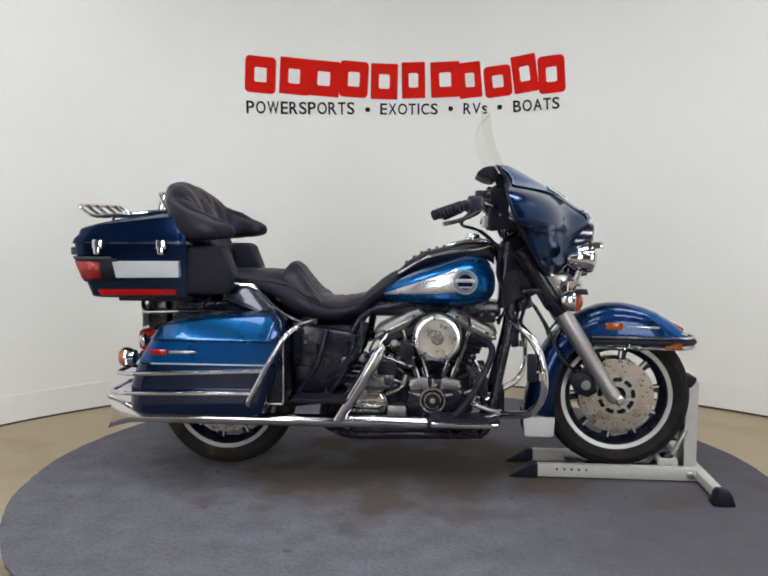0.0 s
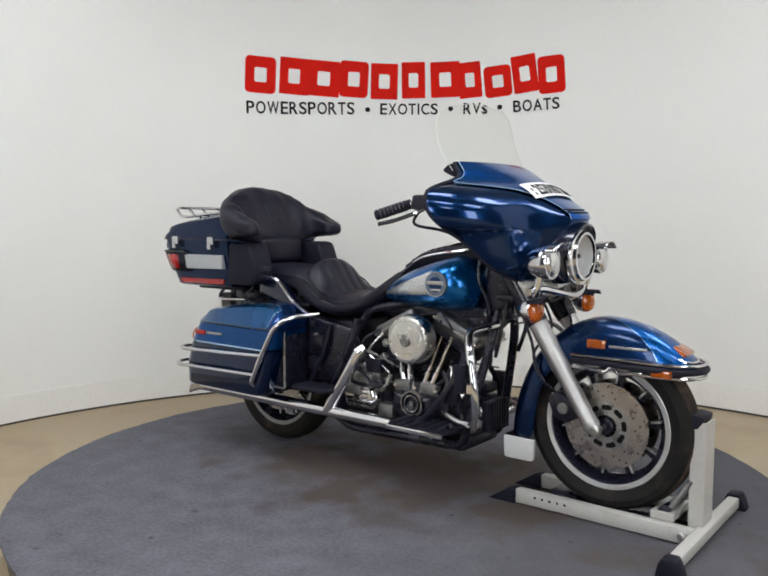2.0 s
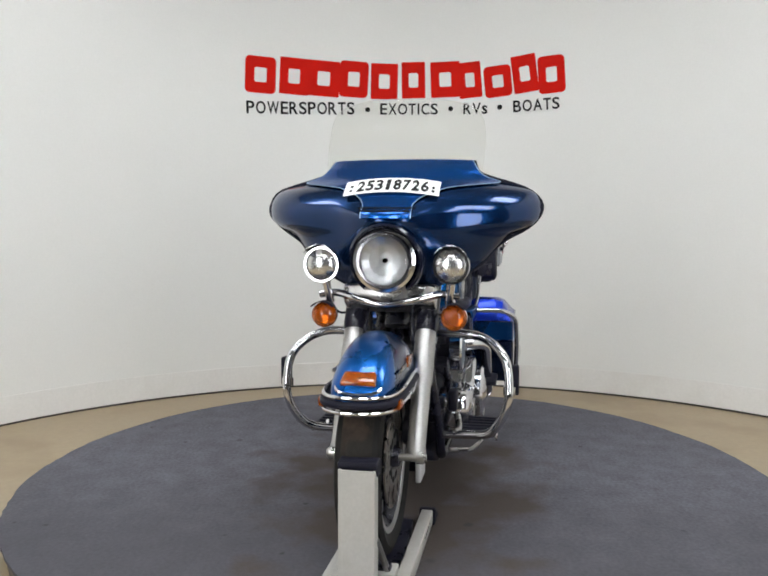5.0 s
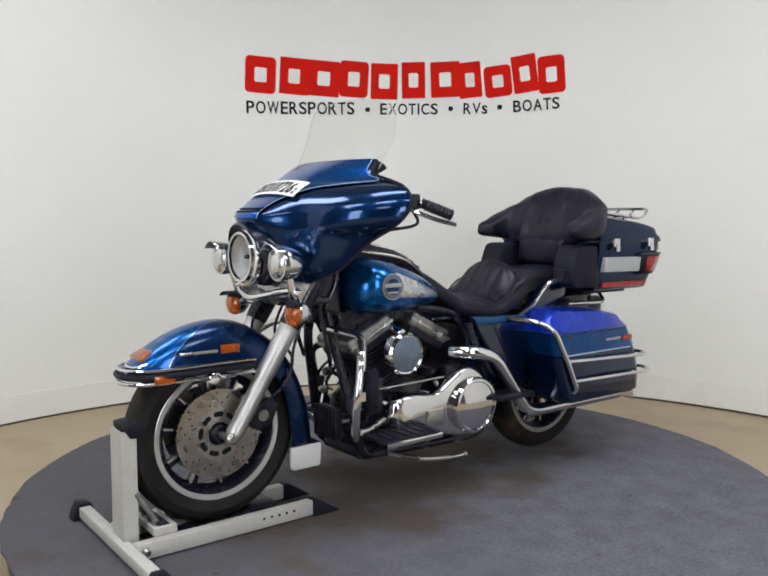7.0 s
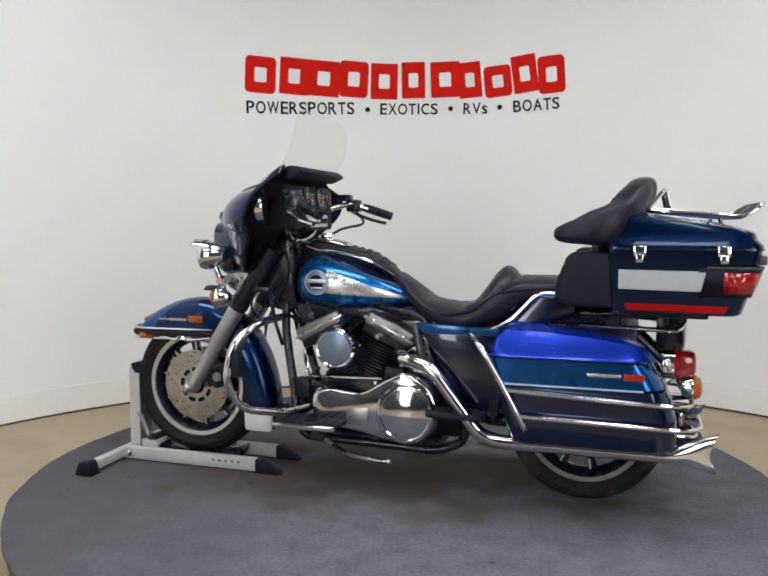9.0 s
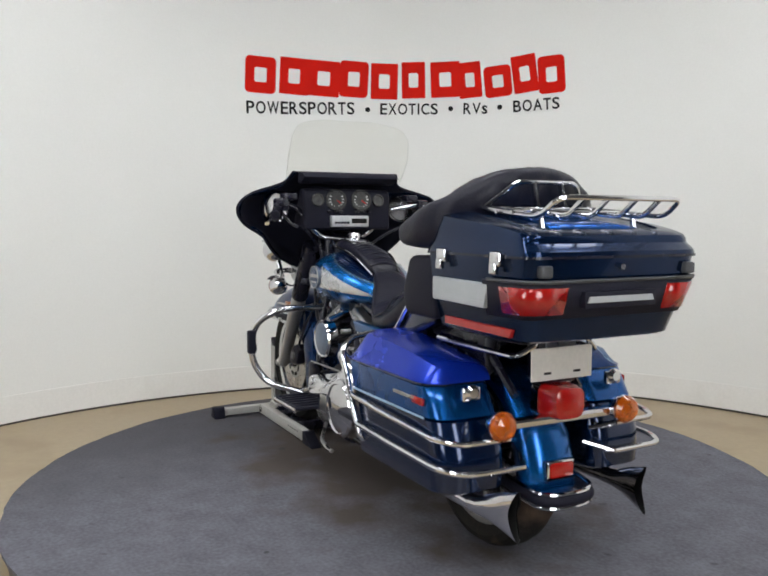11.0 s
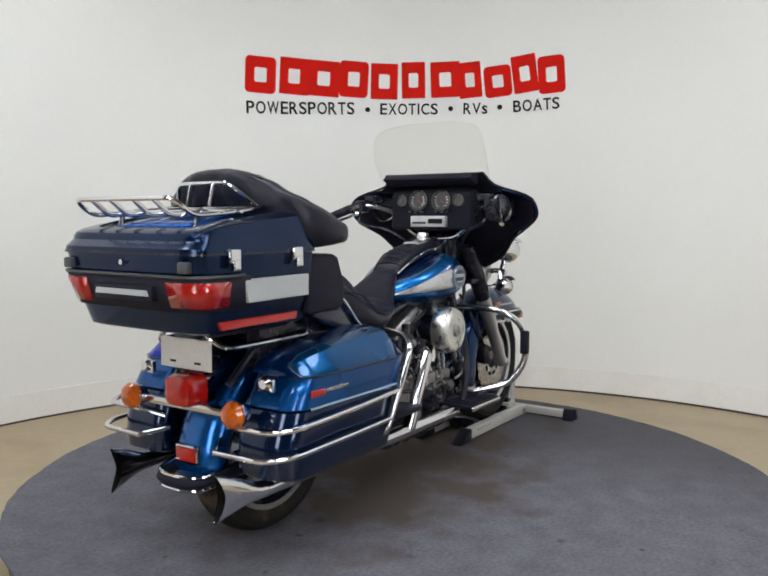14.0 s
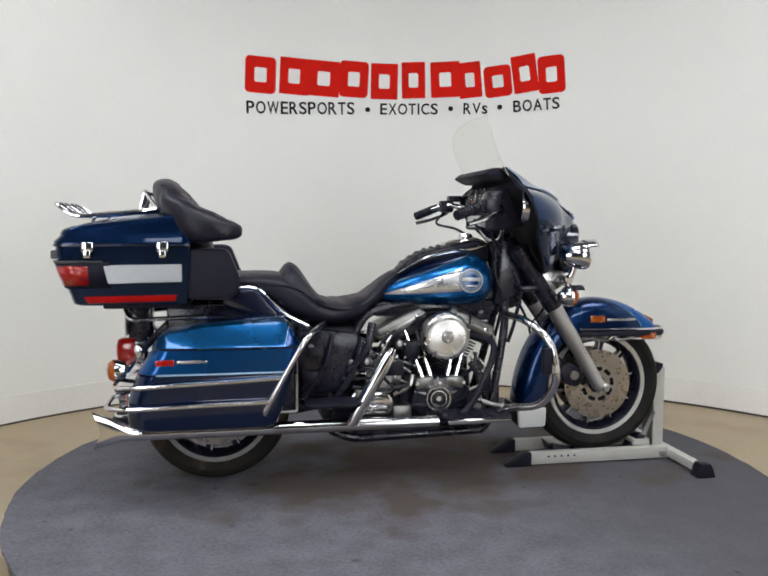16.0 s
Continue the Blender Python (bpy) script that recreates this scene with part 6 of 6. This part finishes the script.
        part("cap_bolt", lathe([(0, -0.201), (r * 0.28, -0.200), (r * 0.3, -0.195), (0, -0.195)], (x, 0, z), "y", 8), M_CHROME, cp)
    for pts, r, m in (([(-0.19, -0.175, 0.52), (-0.12, -0.205, 0.535), (-0.05, -0.19, 0.50), (0.02, -0.18, 0.45)], 0.005, M_CHROME), ([(-0.21, -0.18, 0.47), (-0.14, -0.21, 0.475), (-0.06, -0.20, 0.40), (0.0, -0.18, 0.37)], 0.0065, M_BLACK),
                      ([(0.30, -0.14, 0.52), (0.335, -0.19, 0.46), (0.32, -0.20, 0.40), (0.27, -0.19, 0.37)], 0.006, M_STEEL), ([(-0.04, -0.15, 0.62), (-0.10, -0.19, 0.58), (-0.13, -0.19, 0.51)], 0.005, M_BLACK)):
        part("oil_line", tube(smooth_path(pts, 5), r, 8), m, e)
    # spokes of the cast cover round the timer
    for k in range(5):
        a = radians(20 + 35 * k)
        part("cover_rib", tube([(0.14 + 0.056 * math.cos(a), -0.176, 0.336 + 0.056 * math.sin(a)), (0.14 + 0.105 * math.cos(a), -0.168, 0.336 + 0.088 * math.sin(a))], [0.006, 0.004], 8), M_DULL, cam_cover)
    for s in (-1, 1):
        part("spark_lead", tube(smooth_path([(0.16 + s * 0.13, -0.10, 0.62), (0.18 + s * 0.1, -0.14, 0.68), (0.20, -0.08, 0.70)], 5), 0.005, 8), M_BLACK, e)


M_SPUN = mat("spun_alloy", (0.70, 0.69, 0.67), 0.30, 1.0, 0.10, 20, 120, 0.03, 0.3)
spin = M_SPUN.node_tree.nodes.new("ShaderNodeTangent")
spin.direction_type, spin.axis = "RADIAL", "Y"
M_SPUN.node_tree.links.new(spin.outputs[0], M_SPUN.node_tree.nodes["Principled BSDF"].inputs["Tangent"])
M_SPUN.node_tree.nodes["Principled BSDF"].inputs["Anisotropic"].default_value = 0.65


def small_fittings():
    """Hoses, clamps, bolts and levers about the frame, on the right and left."""
    rnd = random.Random(11)
    for s in (-1, 1):
        for x0, z0, x1, z1, y, r, m in ((-0.30, 0.62, -0.42, 0.36, 0.185, 0.011, M_BLACK), (-0.18, 0.60, -0.30, 0.34, 0.185, 0.012, M_BLACK), (-0.14, 0.66, -0.235, 0.46, 0.19, 0.017, M_BLACK),
                                        (-0.08, 0.48, -0.03, 0.36, 0.165, 0.008, M_DULL), (-0.26, 0.43, -0.10, 0.455, 0.175, 0.007, M_BLACK), (0.03, 0.44, -0.05, 0.36, 0.18, 0.009, M_STEEL),
                                        (0.28, 0.48, 0.35, 0.32, 0.16, 0.012, M_BLACK), (0.30, 0.33, 0.42, 0.30, 0.20, 0.010, M_STEEL), (0.24, 0.42, 0.31, 0.52, 0.15, 0.008, M_BLACK)):
            mid = Vector(((x0 + x1) / 2 + 0.02, s * (y + 0.012), (z0 + z1) / 2 - 0.01))
            piece("hose", tube(smooth_path([(x0, s * y, z0), mid, (x1, s * y, z1)], 5), r, 10), m)
        for k in range(8):
            x, z = rnd.uniform(-0.43, 0.02), rnd.uniform(0.34, 0.62)
            rr = rnd.uniform(0.006, 0.013)
            y = 0.178 + 0.004 * (k % 3)
            piece("bolt", lathe([(0, s * (y + 0.012)), (rr * 0.7, s * (y + 0.011)), (rr, s * (y + 0.006)), (rr, s * (y - 0.03)), (0, s * (y - 0.03))], (x, 0, z), "y", 10), M_DULL if k % 4 == 0 else M_GREASE)
        for k, (x, z, w, h) in enumerate(((-0.37, 0.545, 0.03, 0.022), (-0.39, 0.44, 0.035, 0.03), (-0.11, 0.40, 0.05, 0.03), (-0.05, 0.47, 0.04, 0.03), (-0.17, 0.36, 0.04, 0.026), (0.335, 0.40, 0.03, 0.04))):
            piece("fitting", box(x - w, x + w, s * 0.165, s * 0.20, z - h, z + h, 0.008, 2), M_DULL if k in (2, 4) else M_GREASE)
    piece("box_edge", tube(rounded_path([(-0.455, -0.315, 0.60), (-0.455, -0.315, 0.338), (-0.565, -0.315, 0.338)], 0.01), 0.005, 8), M_STEEL, "silver edge of the box")
    piece("foot_lever", tube(smooth_path([(0.0, -0.19, 0.40), (-0.10, -0.20, 0.385), (-0.22, -0.2, 0.40)], 4), 0.008, 8), M_BLACK)


def chassis():
    for s in (-1, 1):
        piece("frame_tube", tube(rounded_path([(0.47, s * 0.03, 0.84), (0.455, s * 0.09, 0.62), (0.385, s * 0.14, 0.30), (0.36, s * 0.14, 0.185), (-0.22, s * 0.14, 0.17), (-0.33, s * 0.14, 0.22), (-0.29, s * 0.13, 0.44), (-0.155, s * 0.10, 0.69), (0.30, s * 0.04, 0.78)], 0.05), 0.018, 12), M_BLACK, "black steel frame tube")
        g = piece("engine_guard", tube(rounded_path([(0.46, s * 0.06, 0.672), (0.475, s * 0.30, 0.672), (0.545, s * 0.392, 0.60), (0.575, s * 0.40, 0.44), (0.535, s * 0.34, 0.325), (0.40, s * 0.19, 0.285), (0.37, s * 0.13, 0.27)], 0.07), 0.0155, 14), M_CHROME, "chrome tubular engine guard")
        part("clamp", tube([(0.552, s * 0.398, 0.475), (0.552, s * 0.398, 0.505)], 0.021, 14), M_CHROME, g)
        part("peg_pad", box(0.50, 0.535, s * 0.395, s * 0.43, 0.47, 0.575, 0.006), M_MATT, g, "black rubber pad")
        fb = piece("floorboard", prism(round_rect(0.13, 0.41, s * 0.19 if s > 0 else -0.35, 0.35 if s > 0 else -0.19, 0.04), 0.278, 0.292, "z", 0.004), M_MATT, "black rubber rider floorboard")
        part("board_rim", box(0.14, 0.40, s * 0.345, s * 0.353, 0.268, 0.288, 0.003), M_CHROME, fb)
        for k in range(6):
            part("tread", box(0.16 + 0.04 * k, 0.175 + 0.04 * k, s * 0.20, s * 0.34, 0.291, 0.297, 0.002, 1), M_MATT, fb)
        pb = piece("passenger_board", prism(round_rect(-0.42, -0.20, s * 0.20 if s > 0 else -0.32, 0.32 if s > 0 else -0.20, 0.03), 0.345, 0.362, "z", 0.004), M_MATT, "black passenger footboard")
        part("board_arm", tube([(-0.31, s * 0.2, 0.35), (-0.30, s * 0.14, 0.33)], 0.014, 10), M_CHROME, pb)
        sc = piece("side_cover", prism([(-0.45, 0.655), (-0.19, 0.61), (-0.16, 0.52), (-0.24, 0.38), (-0.43, 0.36), (-0.45, 0.5)], s * 0.13, s * 0.175, "y", 0.015, 3), M_BLACK if s < 0 else M_NAVY, "dark side cover")
        part("cover_screw", lathe([(0, s * 0.008), (0.011, s * 0.007), (0.012, 0)], (-0.40, s * 0.175, 0.42), "y", 12), M_CHROME, sc)
        piece("fork_lower_wire", tube(smooth_path([(0.44, s * 0.06, 0.92), (0.52, s * 0.09, 0.80), (0.50, s * 0.10, 0.66), (0.47, s * 0.09, 0.55)], 5), 0.008, 8), M_BLACK)
    piece("tank_tunnel", box(-0.12, 0.42, -0.07, 0.07, 0.668, 0.735, 0.02), M_BLACK)
    piece("coil_cover", box(0.33, 0.40, -0.07, 0.07, 0.645, 0.70, 0.012), M_BLACK)
    reg = piece("regulator", box(0.40, 0.425, -0.07, 0.07, 0.24, 0.36, 0.006), M_GREASE, "finned black regulator")
    for k in range(8):
        part("fin", box(0.425, 0.44, -0.07 + 0.02 * k, -0.062 + 0.02 * k, 0.24, 0.36), M_GREASE, reg)
    small_fittings()
    piece("steering_shroud", prism([(0.41, 0.70), (0.57, 0.77), (0.56, 0.93), (0.48, 1.03), (0.425, 1.0), (0.415, 0.86)], -0.085, 0.085, "y", 0.02, 3), M_BLACK, "black shroud round the steering head")
    for k in range(5):
        piece("wire", tube(smooth_path([(0.42 + 0.012 * k, (-0.10 + 0.05 * k), 0.99), (0.40 + 0.01 * k, -0.11 + 0.05 * k, 0.86), (0.44 + 0.012 * k, -0.09 + 0.045 * k, 0.74), (0.41, -0.06 + 0.03 * k, 0.64)], 5), 0.006, 8), M_BLACK)
    piece("under_frame", box(-0.22, 0.36, -0.14, 0.14, 0.16, 0.21, 0.02), M_GREASE)
    piece("battery_box", box(-0.46, -0.2, -0.13, 0.13, 0.34, 0.64, 0.02), M_GREASE)
    piece("tool_box", box(-0.565, -0.455, -0.31, -0.14, 0.335, 0.60, 0.015), M_BLACK, "black box ahead of the saddlebag")
    piece("side_panel_blue", prism([(-0.14, 0.68), (-0.46, 0.665), (-0.50, 0.60), (-0.46, 0.34), (-0.43, 0.30), (-0.22, 0.56)], 0.18, 0.215, "y", 0.012, 2), M_MIDNIGHT, "navy left side panel")
    piece("blue_side_strip", prism([(-0.14, 0.685), (-0.46, 0.672), (-0.46, 0.645), (-0.17, 0.645)], 0.185, 0.219, "y", 0.006, 2), M_AQUA, "bright blue strip over the side panel")
    piece("kickstand", tube(rounded_path([(0.25, 0.16, 0.18), (0.12, 0.24, 0.15), (-0.02, 0.27, 0.145), (-0.06, 0.27, 0.15)], 0.03), 0.008, 10), M_STEEL, "folded steel kickstand")
    piece("brake_pedal", tube(smooth_path([(0.20, -0.20, 0.25), (0.32, -0.24, 0.27), (0.40, -0.29, 0.31)], 4), 0.009, 8), M_CHROME)
    piece("radio_lead", tube(smooth_path([(-0.78, -0.2, 0.76), (-0.80, -0.24, 0.71), (-0.70, -0.23, 0.70)], 5), 0.005, 6), M_BLACK)
    for s in (-1, 1):
        piece("rear_hose", tube(smooth_path([(-0.95, 0.0, 0.74), (-0.90, s * 0.12, 0.70), (-0.70, s * 0.15, 0.71), (-0.5, s * 0.1, 0.68)], 5), 0.02, 10), M_BLACK)


front_fender()
fork()
fairing()
front_lamps()
handlebar()
tank()
seat()
backrest()
top_case()
luggage_rack()
saddlebag(-1)
saddlebag(1)
rear_end()
exhaust()
engine()
chassis()


def motions():
    for thing, extra in ((TABLE, 0.0), (STAND, LEAN), (BIKE, LEAN)):
        walk(thing, [(t, pose(0, 0, 0, 0, 0, a + extra)) for t, a in TURN])


motions()
